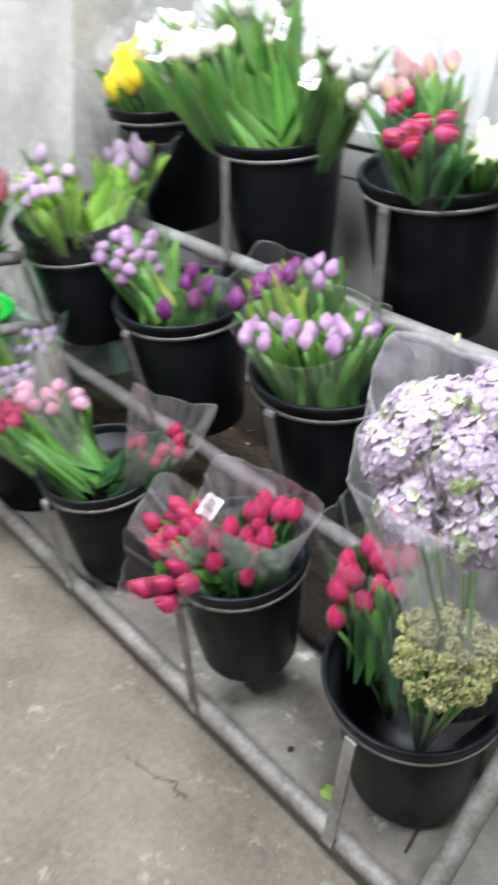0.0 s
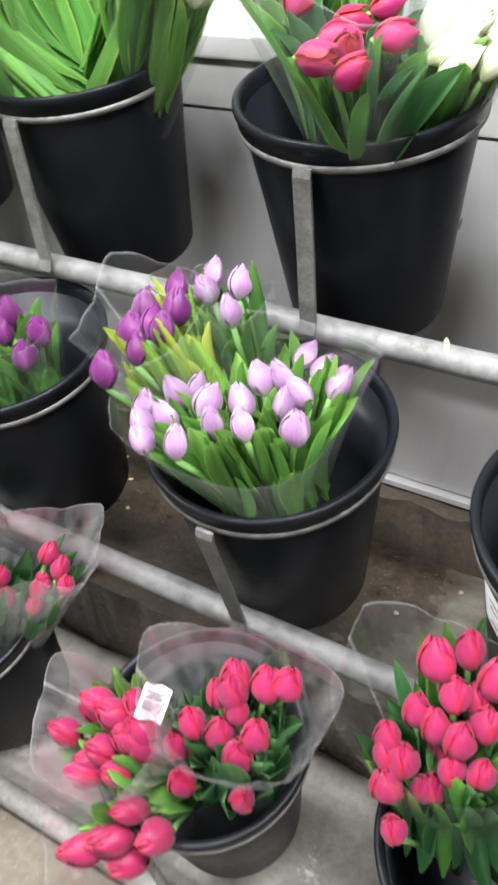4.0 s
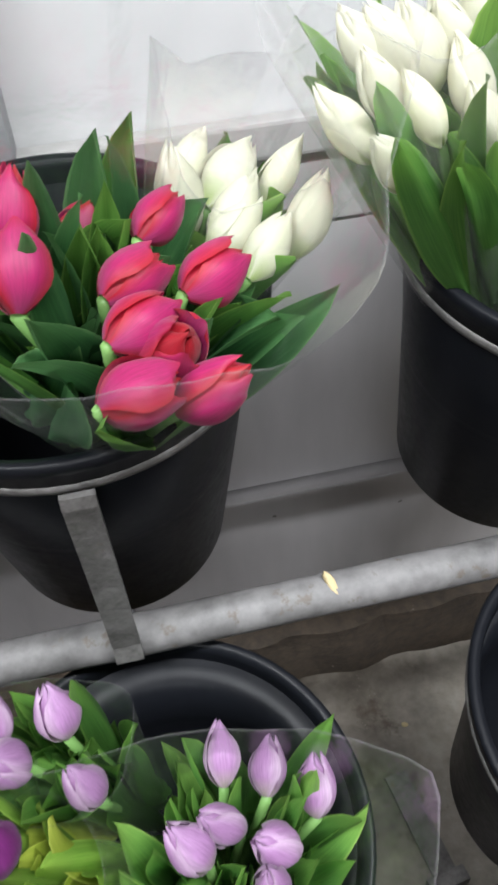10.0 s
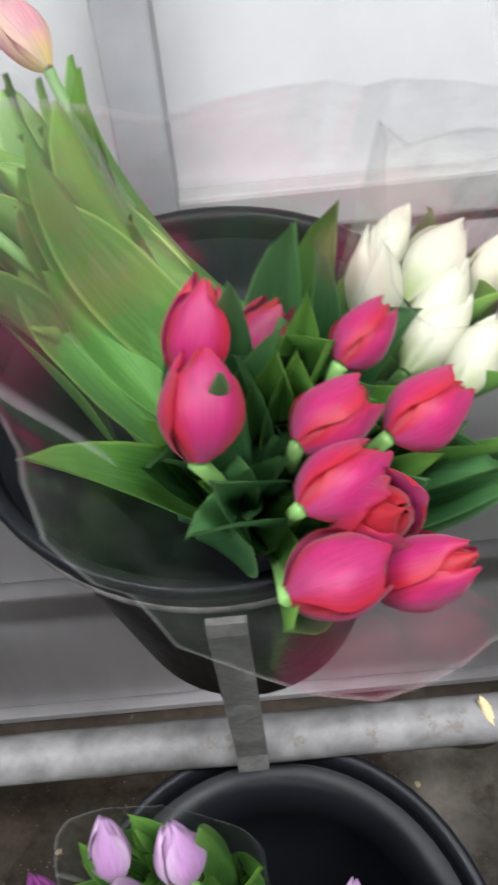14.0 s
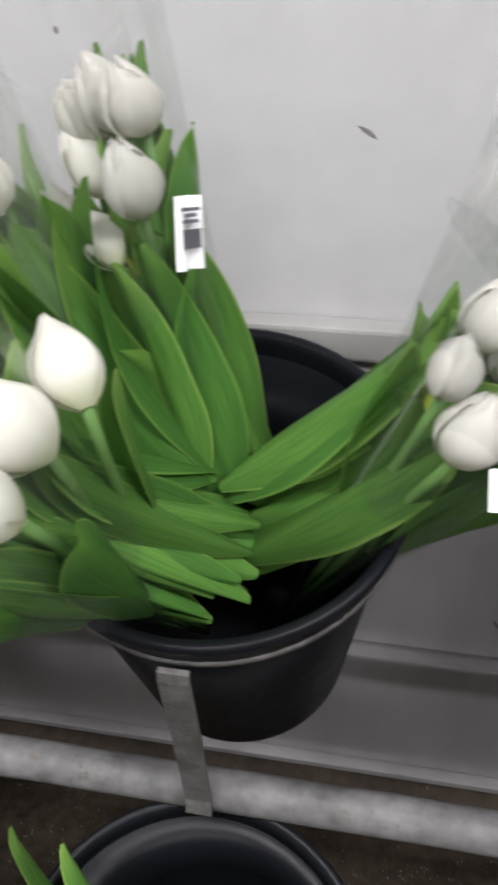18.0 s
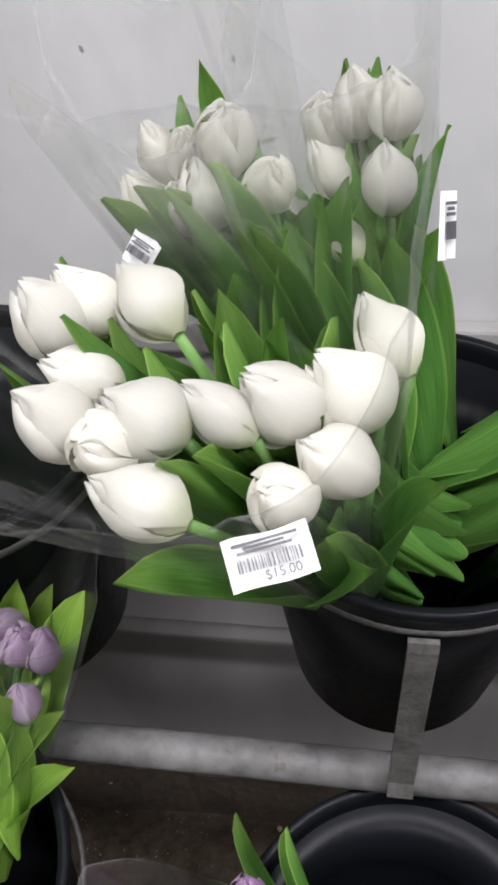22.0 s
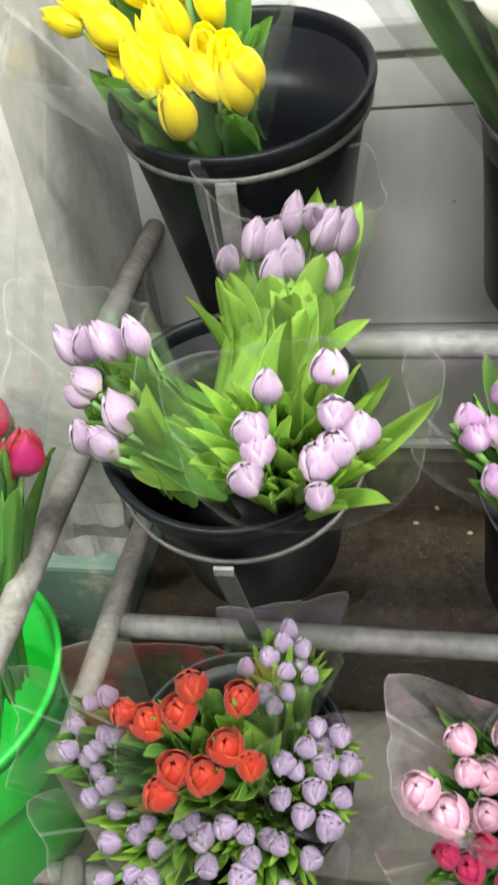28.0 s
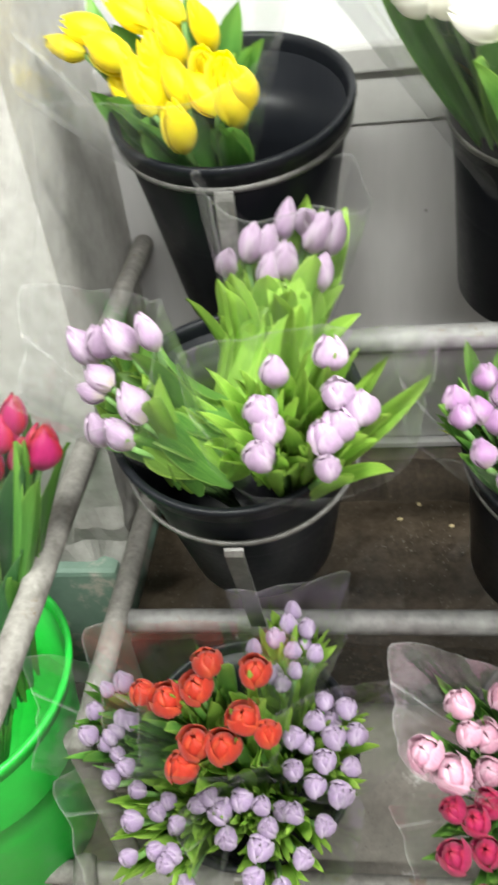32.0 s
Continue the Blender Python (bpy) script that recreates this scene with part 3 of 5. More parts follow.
def ring_holder(x, rail, centre, material=STRAP, r=RIM_R):
    """A ring round a bucket, with its flat strap down to the rail. centre: the ring's middle."""
    c = Vector(centre)
    ring = part("ring", ring_mesh(r - 0.0085), material, rack)
    ring.matrix_basis = Matrix.Translation(c) @ pose(0, 0, 0, TILT)
    front = c + Vector((0, -math.cos(radians(TILT)), -math.sin(radians(TILT)))) * (r - 0.002)
    foot = Vector((x, rail[0], rail[1] + 0.006))
    foot.y -= 0.014
    bm = bmesh.new()
    w = 0.0108
    mid = front.lerp(foot, 0.5) + Vector((0, -0.003, 0))
    path = [front + Vector((0, -0.004, 0.003)), front + Vector((0, -0.005, -0.006)), mid, foot + Vector((0, -0.004, 0.012)),
            foot + Vector((0, -0.007, -0.004))]
    prev = None
    for p in path:
        sx = [bm.verts.new((p.x - w, p.y, p.z)), bm.verts.new((p.x + w, p.y, p.z)),
              bm.verts.new((p.x + w, p.y - 0.004, p.z - 0.001)), bm.verts.new((p.x - w, p.y - 0.004, p.z - 0.001))]
        if prev:
            for k in range(4):
                bm.faces.new((prev[k], prev[(k + 1) % 4], sx[(k + 1) % 4], sx[k]))
        else:
            bm.faces.new(sx)
        prev = sx
    bm.faces.new(list(reversed(prev)))
    bmesh.ops.recalc_face_normals(bm, faces=bm.faces)
    strap = part("strap", bm, material, ring, "flat pitted metal strap", False)
    strap.matrix_parent_inverse = ring.matrix_basis.inverted()
    return ring


def bucket_profile(h, r, rb):
    t = 0.003
    return [(0.0, 0.004), (rb - 0.006, 0.004), (rb - 0.001, 0.0), (rb + 0.001, 0.004), (rb + (r - 0.009 - rb) * 0.6, h * 0.6),
            (r - 0.0105, h - 0.030), (r - 0.0095, h - 0.026), (r - 0.004, h - 0.025), (r - 0.003, h - 0.014),
            (r - 0.001, h - 0.011), (r, h - 0.005), (r - 0.001, h - 0.001), (r - 0.004, h), (r - 0.009, h - 0.002),
            (r - 0.011, h - 0.008), (r - 0.0125, h - 0.02), (rb + (r - 0.012 - rb) * 0.55, h * 0.5), (rb - 0.001 - t, 0.012), (0.0, 0.010)]


BUCKETS = {}
SIZES = {}


def bucket(key, rim, label, material=BLACK, r=RIM_R, h=BUCKET_H, tilt=TILT, side=0.0):
    """A tapered flower bucket; rim: the middle of its mouth."""
    pr = bucket_profile(h, r, r * 0.70)
    ob = new("flower_bucket")
    part("body", lathe(bmesh.new(), pr[:6] + pr[15:]), material, ob)
    part("rim", lathe(bmesh.new(), pr[5:16]), material, ob, "rolled rim with a raised band")
    m = Matrix.Translation(rim) @ pose(0, 0, 0, tilt, side) @ Matrix.Translation((0, 0, -h))
    ob.matrix_basis = m
    BUCKETS[key] = m
    SIZES[key] = (r, h)
    return tagged(ob, label, "bucket", "flower buckets")

for key, x, y, z in (("top yellow", -0.825, -0.212, 1.035), ("top white", -0.425, -0.212, 1.02), ("top crimson", 0.0, -0.217, 1.012),
                     ("top far", 0.405, -0.212, 1.0)):
    bucket(key, (x, y, z), "tapered black plastic flower bucket hung in a top tier ring")
    ring_holder(x, RAILS["top"], Vector((x, y, z)) - AXIS * 0.030)
for key, x, y, z, d in (("mid left", -0.825, -0.47, 0.77, 0.075), ("mid lilac", -0.412, -0.455, 0.69, 0.030), ("mid purple", 0.008, -0.447, 0.685, 0.030),
                        ("mid empty", 0.402, -0.44, 0.69, 0.030)):
    bucket(key, (x, y, z), "tapered black plastic flower bucket hung in a middle tier ring")
    ring_holder(x, RAILS["mid"], Vector((x, y, z)) - AXIS * d)
for key, x, y, z, r, h in (("low left", -0.84, -0.655, 0.335, 0.15, 0.30), ("low pink", -0.412, -0.655, 0.345, 0.14, 0.28), ("low rose", 0.04, -0.665, 0.395, 0.132, 0.27),
                           ("low red", 0.392, -0.59, 0.335, 0.15, 0.29)):
    bucket(key, (x, y, z), "tapered black plastic flower bucket hung in a bottom tier ring", r=r, h=h)
    ring_holder(x, RAILS["low"], Vector((x, y, z)) - AXIS * 0.030, GALV_DULL, r)


# ---------------------------------------------------------------- tulips
def petal_grid(bm, uv, start, width, length, r_max, open_, curl, seed, slim=0.62, nu=8, nv=10):
    """One petal of a tulip: a cupped, ribbed blade round the flower's axis, ending in a blunt point."""
    rnd = random.Random(seed)
    lean = open_ * rnd.uniform(0.8, 1.2)
    tall = length * rnd.uniform(0.94, 1.03)
    turn = rnd.uniform(-0.16, 0.16)
    rows = []
    for j in range(nv + 1):
        v = j / nv
        shut = max(0.0, (v - 0.42) / 0.58)
        rad = r_max * (0.24 + 0.76 * math.sin(math.pi * 0.5 * min(1, v / 0.44)) ** 0.75) * (1 - (1 - lean) * shut ** 1.9)
        taper = max(0.0, (v - 0.62) / 0.38)
        half = width * (0.62 + 0.38 * min(1, v / 0.35)) * (1 - slim * taper ** 2.2)
        row = []
        for i in range(nu + 1):
            u = i / nu * 2 - 1
            a = start + turn * v + u * half
            flare = curl * v ** 3 * (0.3 + 0.7 * u * u) * r_max
            rib = -0.055 * math.exp(-(u * 5) ** 2) * math.sin(math.pi * min(1, v * 1.1))
            rr = rad * (1 + 0.085 * u + rib + 0.03 * u * u) + flare
            rr += 0.055 * r_max * noise.noise(Vector((u * 2.2 + seed, v * 3, seed * 0.7))) * (0.3 + v)
            z = v * tall * (1 - (0.05 * v + 0.13 * v ** 6) * u * u) + 0.012 * length * noise.noise(Vector((u * 4 + seed, v * 2, 1.3))) * v + 0.035 * length * noise.noise(Vector((u * 5 + seed * 3, 0.4, 2.7))) * max(0.0, v - 0.6)
            row.append(((rr * math.cos(a), rr * math.sin(a), z), (i / nu, v)))
        rows.append(row)
    vs = [[bm.verts.new(p) for p, _ in row] for row in rows]
    for j in range(nv):
        for i in range(nu):
            f = bm.faces.new((vs[j][i], vs[j][i + 1], vs[j + 1][i + 1], vs[j + 1][i]))
            for lp, (jj, ii) in zip(f.loops, ((j, i), (j, i + 1), (j + 1, i + 1), (j + 1, i))):
                lp[uv].uv = rows[jj][ii][1]


def tulip_mesh(name, material, length, width, open_, curl, seed):
    bm = bmesh.new()
    uv = bm.loops.layers.uv.new("uv")
    for k in range(3):
        petal_grid(bm, uv, 2.094 * k + 1.05, 1.30, length * 0.985, width * 0.80, open_ * 0.24, 0.0, seed + k, 0.25)
    for k in range(3):
        petal_grid(bm, uv, 2.094 * k, 1.12, length * (0.95 + 0.05 * ((seed + k) % 2)), width, open_, curl, seed + 7 + k)
    bm.normal_update()
    me = bpy.data.meshes.new(name)
    bm.to_mesh(me)
    bm.free()
    me.materials.append(material)
    if material is CRIMSON or material is ROSE:
        me.materials.append(RED_INNER if material is CRIMSON else CRIMSON)
        for p in me.polygons[:len(me.polygons) // 2]:
            p.material_index = 1
    for p in me.polygons:
        p.use_smooth = True
    return me


# length, widest radius, how far the tips stay open, how far the edges turn out
SHAPES = {"slim": (1.0, 0.228, 0.16, 0.02), "egg": (1.0, 0.315, 0.24, 0.03), "bulb": (1.0, 0.36, 0.17, 0.02), "cup": (1.06, 0.365, 0.50, 0.04),
          "tall": (1.08, 0.275, 0.34, 0.06), "round": (0.95, 0.42, 0.34, 0.02), "full": (0.92, 0.46, 0.52, 0.08)}
BLOOMS = {}


def bloom_mesh(shape, material, k):
    key = (shape, material.name, k)
    if key not in BLOOMS:
        ln, w, o, c = SHAPES[shape]
        BLOOMS[key] = tulip_mesh("tulip_" + shape, material, ln, w * (1 + 0.08 * (k - 1)), o * (1 + 0.25 * (k - 1)), c * (0.6 + 0.5 * k), 11 * k + len(shape))
    return BLOOMS[key]


def leaf_mesh(name, material, bend, fold, twist, seed, nu=6, nv=16):
    """A tulip leaf of unit length along z, bending towards +y."""
    bm = bmesh.new()
    uv = bm.loops.layers.uv.new("uv")
    rnd = random.Random(seed)
    ph = rnd.random() * 6
    rows = []
    for j in range(nv + 1):
        v = j / nv
        w = 0.118 * (0.17 + 0.83 * math.sin(math.pi * 0.5 * min(1.0, v / 0.48))) * max(0.0, 1 - max(0.0, (v - 0.55) / 0.45) ** 2.4) ** 0.75 + 0.0008
        a = bend * v ** 2.4
        cy, cz = math.sin(a) * v * 0.9, v * math.cos(a * 0.55)
        tw = twist * v
        row = []
        for i in range(nu + 1):
            u = i / nu * 2 - 1
            px = u * w
            py = fold * w * abs(u) ** 1.5 + 0.016 * math.sin(v * 8 + ph + 2.4 * u) * abs(u) * v
            x2, y2 = px * math.cos(tw) - py * math.sin(tw), px * math.sin(tw) + py * math.cos(tw)
            row.append(((x2, cy - y2 * math.cos(a), cz + y2 * math.sin(a) * 0.6), (i / nu, v)))
        rows.append(row)
    vs = [[bm.verts.new(p) for p, _ in row] for row in rows]
    for j in range(nv):
        for i in range(nu):
            f = bm.faces.new((vs[j][i], vs[j][i + 1], vs[j + 1][i + 1], vs[j + 1][i]))
            for lp, (jj, ii) in zip(f.loops, ((j, i), (j, i + 1), (j + 1, i + 1), (j + 1, i))):
                lp[uv].uv = rows[jj][ii][1]
    me = bpy.data.meshes.new(name)
    bm.to_mesh(me)
    bm.free()
    me.materials.append(material)
    for p in me.polygons:
        p.use_smooth = True
    return me


LEAVES = {}


def leaf_variant(material, k):
    key = (material.name, k)
    if key not in LEAVES:
        bend, fold, twist = ((0.05, 0.7, 0.3), (0.14, 0.9, -0.6), (0.20, 0.6, 0.5), (-0.22, 1.0, -0.3), (0.05, 0.5, 1.1), (0.26, 0.6, -0.7), (-0.10, 0.6, 0.3), (0.0, 0.9, 0.8))[k % 8]
        LEAVES[key] = leaf_mesh("tulip_leaf", material, bend, fold, twist, 3 + k)
    return LEAVES[key]


def aim(origin, direction, spin, sx=1.0, sz=1.0):
    """A pose whose z runs along direction."""
    q = Vector(direction).to_track_quat("Z", "Y")
    return Matrix.Translation(origin) @ q.to_matrix().to_4x4() @ Matrix.Rotation(spin, 4, "Z") @ Matrix.Diagonal((sx, sx, sz, 1))


def sleeve_mesh(length, r0, r1, peak, seed, v0=0.12, squash=0.75):
    """A clear florist's sleeve along z: a flattened cone gathered below, with long creases and a straight hem that rises to two corners."""
    bm = bmesh.new()
    uv = bm.loops.layers.uv.new("uv")
    nu, nv = 64, 16
    rnd = random.Random(seed)
    ph = rnd.random() * 9
    creases = [(rnd.uniform(0, 6.28), rnd.uniform(0.05, 0.16), rnd.uniform(-1, 1) * 0.05, rnd.uniform(-0.4, 0.4)) for _ in range(13)]
    rows = []
    for j in range(nv + 1):
        v = j / nv
        row = []
        for i in range(nu):
            a = 2 * math.pi * i / nu
            corner = sum(max(0.0, 1 - abs((a - c + math.pi) % (2 * math.pi) - math.pi) / 0.62) for c in (0.45, 2.7, 4.9))
            top = 1 + peak * (0.30 * math.sin(a) + 0.95 * corner)
            z = length * (v0 + (top - v0) * v)
            r = r0 + (r1 - r0) * v ** 0.92
            r *= 0.93 / (abs(math.cos(a)) ** 2.6 + abs(math.sin(a)) ** 2.6) ** (1 / 2.6) * (1 + 0.16 * corner * v)
            for c, wide, deep, drift in creases:
                d = abs((a - c - drift * v + math.pi) % (2 * math.pi) - math.pi)
                r *= 1 + deep * max(0.0, 1 - d / wide) * (0.35 + 0.65 * v)
            r *= 1 + 0.045 * noise.noise(Vector((math.cos(a) * 1.6, math.sin(a) * 1.6, v * 2.5 + ph))) + 0.008 * noise.noise(Vector((math.cos(a) * 9, math.sin(a) * 9, v * 8 + ph)))
            row.append(bm.verts.new((r * math.cos(a), r * math.sin(a) * squash, z)))
        rows.append(row)
    for j in range(nv):
        for i in range(nu):
            k = (i + 1) % nu
            f = bm.faces.new((rows[j][i], rows[j][k], rows[j + 1][k], rows[j + 1][i]))
            for lp, (ii, jj) in zip(f.loops, ((i, j), (i + 1, j), (i + 1, j + 1), (i, j + 1))):
                lp[uv].uv = (ii / nu, jj / nv)
    return bm


LINES = ((0.10, 0.86, 0.80), (0.22, 0.70, 0.72), (0.14, 0.78, 0.64))


def price_label(parent, place, normal, up, w, h, price=""):
    """A printed paper label: lines of print, bars and a price."""
    z = Vector(normal).normalized()
    y = (Vector(up) - z * Vector(up).dot(z)).normalized()
    x = y.cross(z)
    m = Matrix((x, y, z)).transposed().to_4x4()
    m.translation = place
    bm = bmesh.new()
    nx = 8
    low = [bm.verts.new((w * (i / nx - 0.5), -h / 2, 0.004 * math.sin(i * 0.9))) for i in range(nx + 1)]
    top = [bm.verts.new((w * (i / nx - 0.5), h / 2, 0.004 * math.sin(i * 0.9 + 0.5))) for i in range(nx + 1)]
    for i in range(nx):
        bm.faces.new((low[i], low[i + 1], top[i + 1], top[i]))
    lab = part("price_label", bm, PAPER, parent, "white printed price label")
    lab.matrix_basis = m
    bm = bmesh.new()
    for a, b, c in LINES:
        box(bm, (w * (a - 0.5), h * (c - 0.5), 0.0045), (w * (b - 0.5), h * (c + 0.05 - 0.5), 0.0052))
    rnd = random.Random(int(w * 1e5))
    q = 0.12
    while q < 0.85:
        t = rnd.choice((0.008, 0.014, 0.02))
        box(bm, (w * (q - 0.5), h * (0.30 - 0.5), 0.0045), (w * (q + t - 0.5), h * (0.56 - 0.5), 0.0052))
        q += t + rnd.choice((0.012, 0.02, 0.03))
    prints = part("print", bm, INK, lab, "dark printed lines and bars", False)
    if price:
        cu = bpy.data.curves.new("price", "FONT")
        cu.body, cu.size, cu.align_x = price, h * 0.26, "CENTER"
        tmp = bpy.data.objects.new("price", cu)
        scene.collection.objects.link(tmp)
        dg = bpy.context.evaluated_depsgraph_get()
        me = bpy.data.meshes.new_from_object(tmp.evaluated_get(dg))
        bpy.data.objects.remove(tmp)
        me.materials.clear()
        me.materials.append(INK)
        tx = new("price", me)
        tx.parent = lab
        tx.location = (w * 0.1, -h * 0.42, 0.005)
    return lab


def clear_of_wall(key, foot, goal):
    """Whether the line from foot to goal leaves the bucket by its mouth."""
    back = BUCKETS[key].inverted()
    r, h = SIZES[key]
    for k in range(11):
        p = back @ foot.lerp(goal, k / 10)
        if p.z < h + 0.012 and math.hypot(p.x, p.y) > r * (0.70 + 0.30 * max(0.0, p.z) / h) - 0.024:
            return False
    return True


def mouth(key, root, axis, rad):
    """Where a bunch passes its bucket's mouth, and how far its leaves spread there."""
    m = BUCKETS[key]
    r, h = SIZES[key]
    up = (m.to_3x3() @ Vector((0, 0, 1))).normalized()
    top = m @ Vector((0, 0, h))
    k = (top - root).dot(up) / max(0.2, axis.dot(up))
    local = m.inverted() @ (root + axis * k)
    off = math.hypot(local.x, local.y)
    fill = min(rad * 0.85, r * 0.55)
    most = r - 0.03 - fill * 0.6
    if off > most:
        local.x, local.y = local.x * most / off, local.y * most / off
    return m @ Vector((local.x, local.y, h - 0.005)), fill


def clear_of_blooms(blooms, a, b, half, slack=1.0):
    """Does a leaf from a to b pass beside the flowers (middle, direction, length, radius), not through them?"""
    for p, d, s, r in blooms:
        for t in (0.3, 0.45, 0.6, 0.7, 0.8, 0.9, 1.0):
            q = a.lerp(b, t) - p
            along = max(-0.5 * s, min(0.5 * s, q.dot(d)))
            taper = min(1.0, (1 - t) * 2.5)
            if (q - d * along).length < (r * (1 - 0.5 * abs(along / s)) + half * 0.45 * taper) * slack:
                return False
    return True


def bouquet(label, key, root, blooms, material, shape, size, leaf=LEAF, leaves=14, second=None, film=FILM, top=1.04, spread=1.16,
            peak=0.13, seed=1, droop=0.25, yellow=0, sleeve=True, out=0.82, leaf_w=1.15, lift=(0, 0.2, 0.6), tall=0.90, extra=0, fan=1.0, near=1.0, blades=(), blade_w=0.17):
    """A bunch of tulips in a clear sleeve. root: where the stems meet, in the bucket; blooms: the flowers' middles and, where known, the way they point."""
    rnd = random.Random(seed)
    root = Vector(root)
    pts = [Vector(p[:3]) for p in blooms]
    aims = [Vector(p[3:]) if len(p) == 6 else None for p in blooms] + [None] * extra
    mean = sum(pts, Vector()) / len(pts)
    for k in range(extra):
        a, b = rnd.sample(pts[:max(2, len(blooms))], 2)
        pts.append(a.lerp(b, 0.5) + (root - mean).normalized() * 0.015 + Vector((rnd.uniform(-1, 1), rnd.uniform(-1, 1), rnd.uniform(-1, 1))) * 0.02)
    axis = (mean - root).normalized()
    base = new("tulip_bouquet")
    tagged(base, label, "bouquet", "tulip bouquets")
    base.location = root
    wide_most = max(((p - root) - axis * (p - root).dot(axis)).length for p in pts) + size * 0.45
    heads = []
    for i, p in enumerate(pts):
        d = aims[i] * 2.2 if aims[i] else (p - root).normalized() + Vector(lift)
        d = (d + Vector((rnd.uniform(-1, 1), rnd.uniform(-1, 1), rnd.uniform(-1, 1))) * droop * 0.6).normalized()
        s = size * rnd.uniform(0.88, 1.12)
        heads.append((p, d, s, s * SHAPES[shape][1]))
    for i, (p, d, s, r) in enumerate(heads):
        foot = p - d * s * 0.5
        me = bloom_mesh(shape, material, i % 3)
        shared("bloom", me, base, Matrix.Translation(-root) @ aim(foot, d, rnd.uniform(0, 6.28), s * rnd.uniform(0.95, 1.08), s))
        knee = root.lerp(foot, 0.6) + (foot - root - axis * (foot - root).dot(axis)) * -0.18
        stem = bmesh.new()
        curve = [(root * (1 - t) ** 2 + knee * 2 * t * (1 - t) + foot * t * t) - root for t in (0, 0.25, 0.5, 0.7, 0.85, 1.0)]
        tube(stem, curve, 0.0042, 7, True, 0.0034)
        part("stem", stem, STEM, base)
        for _ in range(int(near * 2.2 + rnd.random())):
            wide = size * 2.3 * leaf_w * rnd.uniform(0.8, 1.2)
            for attempt in range(12):
                sideways = d.cross(Vector((rnd.uniform(-1, 1), rnd.uniform(-1, 1), rnd.uniform(-1, 1)))).normalized()
                start = root.lerp(foot, rnd.uniform(0.42, 0.60)) + sideways * size * 0.25
                goal = p + d * s * (rnd.uniform(-0.15, 0.5) - attempt * 0.04) + sideways * size * rnd.uniform(0.62, 1.0)
                off = (goal - root) - axis * (goal - root).dot(axis)
                if off.length < wide_most * 0.92 and goal.z > p.z - s * 0.5 and clear_of_blooms(heads, start, goal, wide * 0.18):
                    break
            else:
                continue
            z = goal - start
            ln = z.length
            z.normalize()
            y = (sideways - z * sideways.dot(z)).normalized()
            m = Matrix((y.cross(z), y, z)).transposed().to_4x4()
            m.translation = start - root
            lm = leaf if (second is None or rnd.random() < 0.6) else second
            shared("leaf", leaf_variant(lm, rnd.choice((0, 6, 7, 7))), base, m @ Matrix.Diagonal((wide, 0.5 * (wide + ln), ln, 1)))
    rad = max(((p - root) - axis * (p - root).dot(axis)).length for p in pts) + size * 0.3
    rad *= fan
    reach = max((p - root).dot(axis) for p in pts) + size * 0.5
    side = axis.cross(Vector((0, 0.3, 1))).normalized()
    fwd = side.cross(axis)
    waist, fill = mouth(key, root, axis, rad)
    leaves = int(leaves * 3.2)
    for i in range(leaves):
        a = 2 * math.pi * (i + rnd.uniform(-0.35, 0.35)) / leaves * 1.618
        ring = rnd.uniform(0.10, 1.0) ** 0.6
        outward = side * math.cos(a) + fwd * math.sin(a) * 0.85
        end = reach * (rnd.uniform(0.62, tall) if i % 3 else rnd.uniform(0.80, tall + 0.03)) - ring * size * rnd.uniform(0.1, 0.7)
        below = rnd.uniform(0.035, 0.09)
        goal = root + axis * end + outward * rad * 0.86 * out * ring * end / reach
        for shrink in (1.0, 0.85, 0.7, 0.55, 0.4, 0.25, 0.1):
            foot = waist - axis * below + outward * fill * ring * shrink
            if clear_of_wall(key, foot, goal):
                for _ in range(7):
                    if clear_of_blooms(heads, foot, goal, 0.012 * leaf_w):
                        break
                    goal = foot.lerp(goal, 0.965)
                break
        else:
            continue
        d = goal - foot
        ln = d.length
        wide = min(0.165 * (size / 0.055) ** 0.5, ln * 1.2)
        d.normalize()
        lm = leaf if (second is None or rnd.random() < 0.6) else second
        if i % 5 == 2 and i // 5 < yellow:
            lm = LEAF_YELLOW
        z = d
        y = (outward - z * outward.dot(z)).normalized()
        x = y.cross(z)
        m = Matrix((x, y, z)).transposed().to_4x4()
        m.translation = foot - root
        shared("leaf", leaf_variant(lm, rnd.choice((0, 3, 6, 7)) if outward.z < -0.25 else rnd.randrange(8)), base, m @ Matrix.Rotation(rnd.uniform(-0.5, 0.5), 4, "Z") @ Matrix.Diagonal((wide * leaf_w * rnd.uniform(0.8, 1.25), 0.5 * (wide + ln), ln, 1)))
    for tip in blades:
        tip = Vector(tip)
        sideways = tip - root - axis * (tip - root).dot(axis)
        sideways = sideways.normalized() if sideways.length > 0.01 else side
        for shift in (0, 0.006, -0.006, 0.012, -0.012, 0.018):
            start = root.lerp(tip, 0.35) + sideways * (shift * 0.6 - 0.006)
            end = tip + sideways * shift - axis * abs(shift) * 0.7
            if clear_of_blooms(heads, start, end, blade_w * 0.12, 0.9):
                break
        else:
            continue
        z = end - start
        ln = z.length
        z.normalize()
        y = (sideways + fwd * 0.4 - z * (sideways + fwd * 0.4).dot(z)).normalized()
        m = Matrix((y.cross(z), y, z)).transposed().to_4x4()
        m.translation = start - root
        shared("leaf", leaf_variant(leaf if rnd.random() < 0.6 or second is None else second, rnd.choice((0, 1, 7))), base,
               m @ Matrix.Diagonal((blade_w * rnd.uniform(0.85, 1.15), 0.5 * (blade_w + ln), ln, 1)))
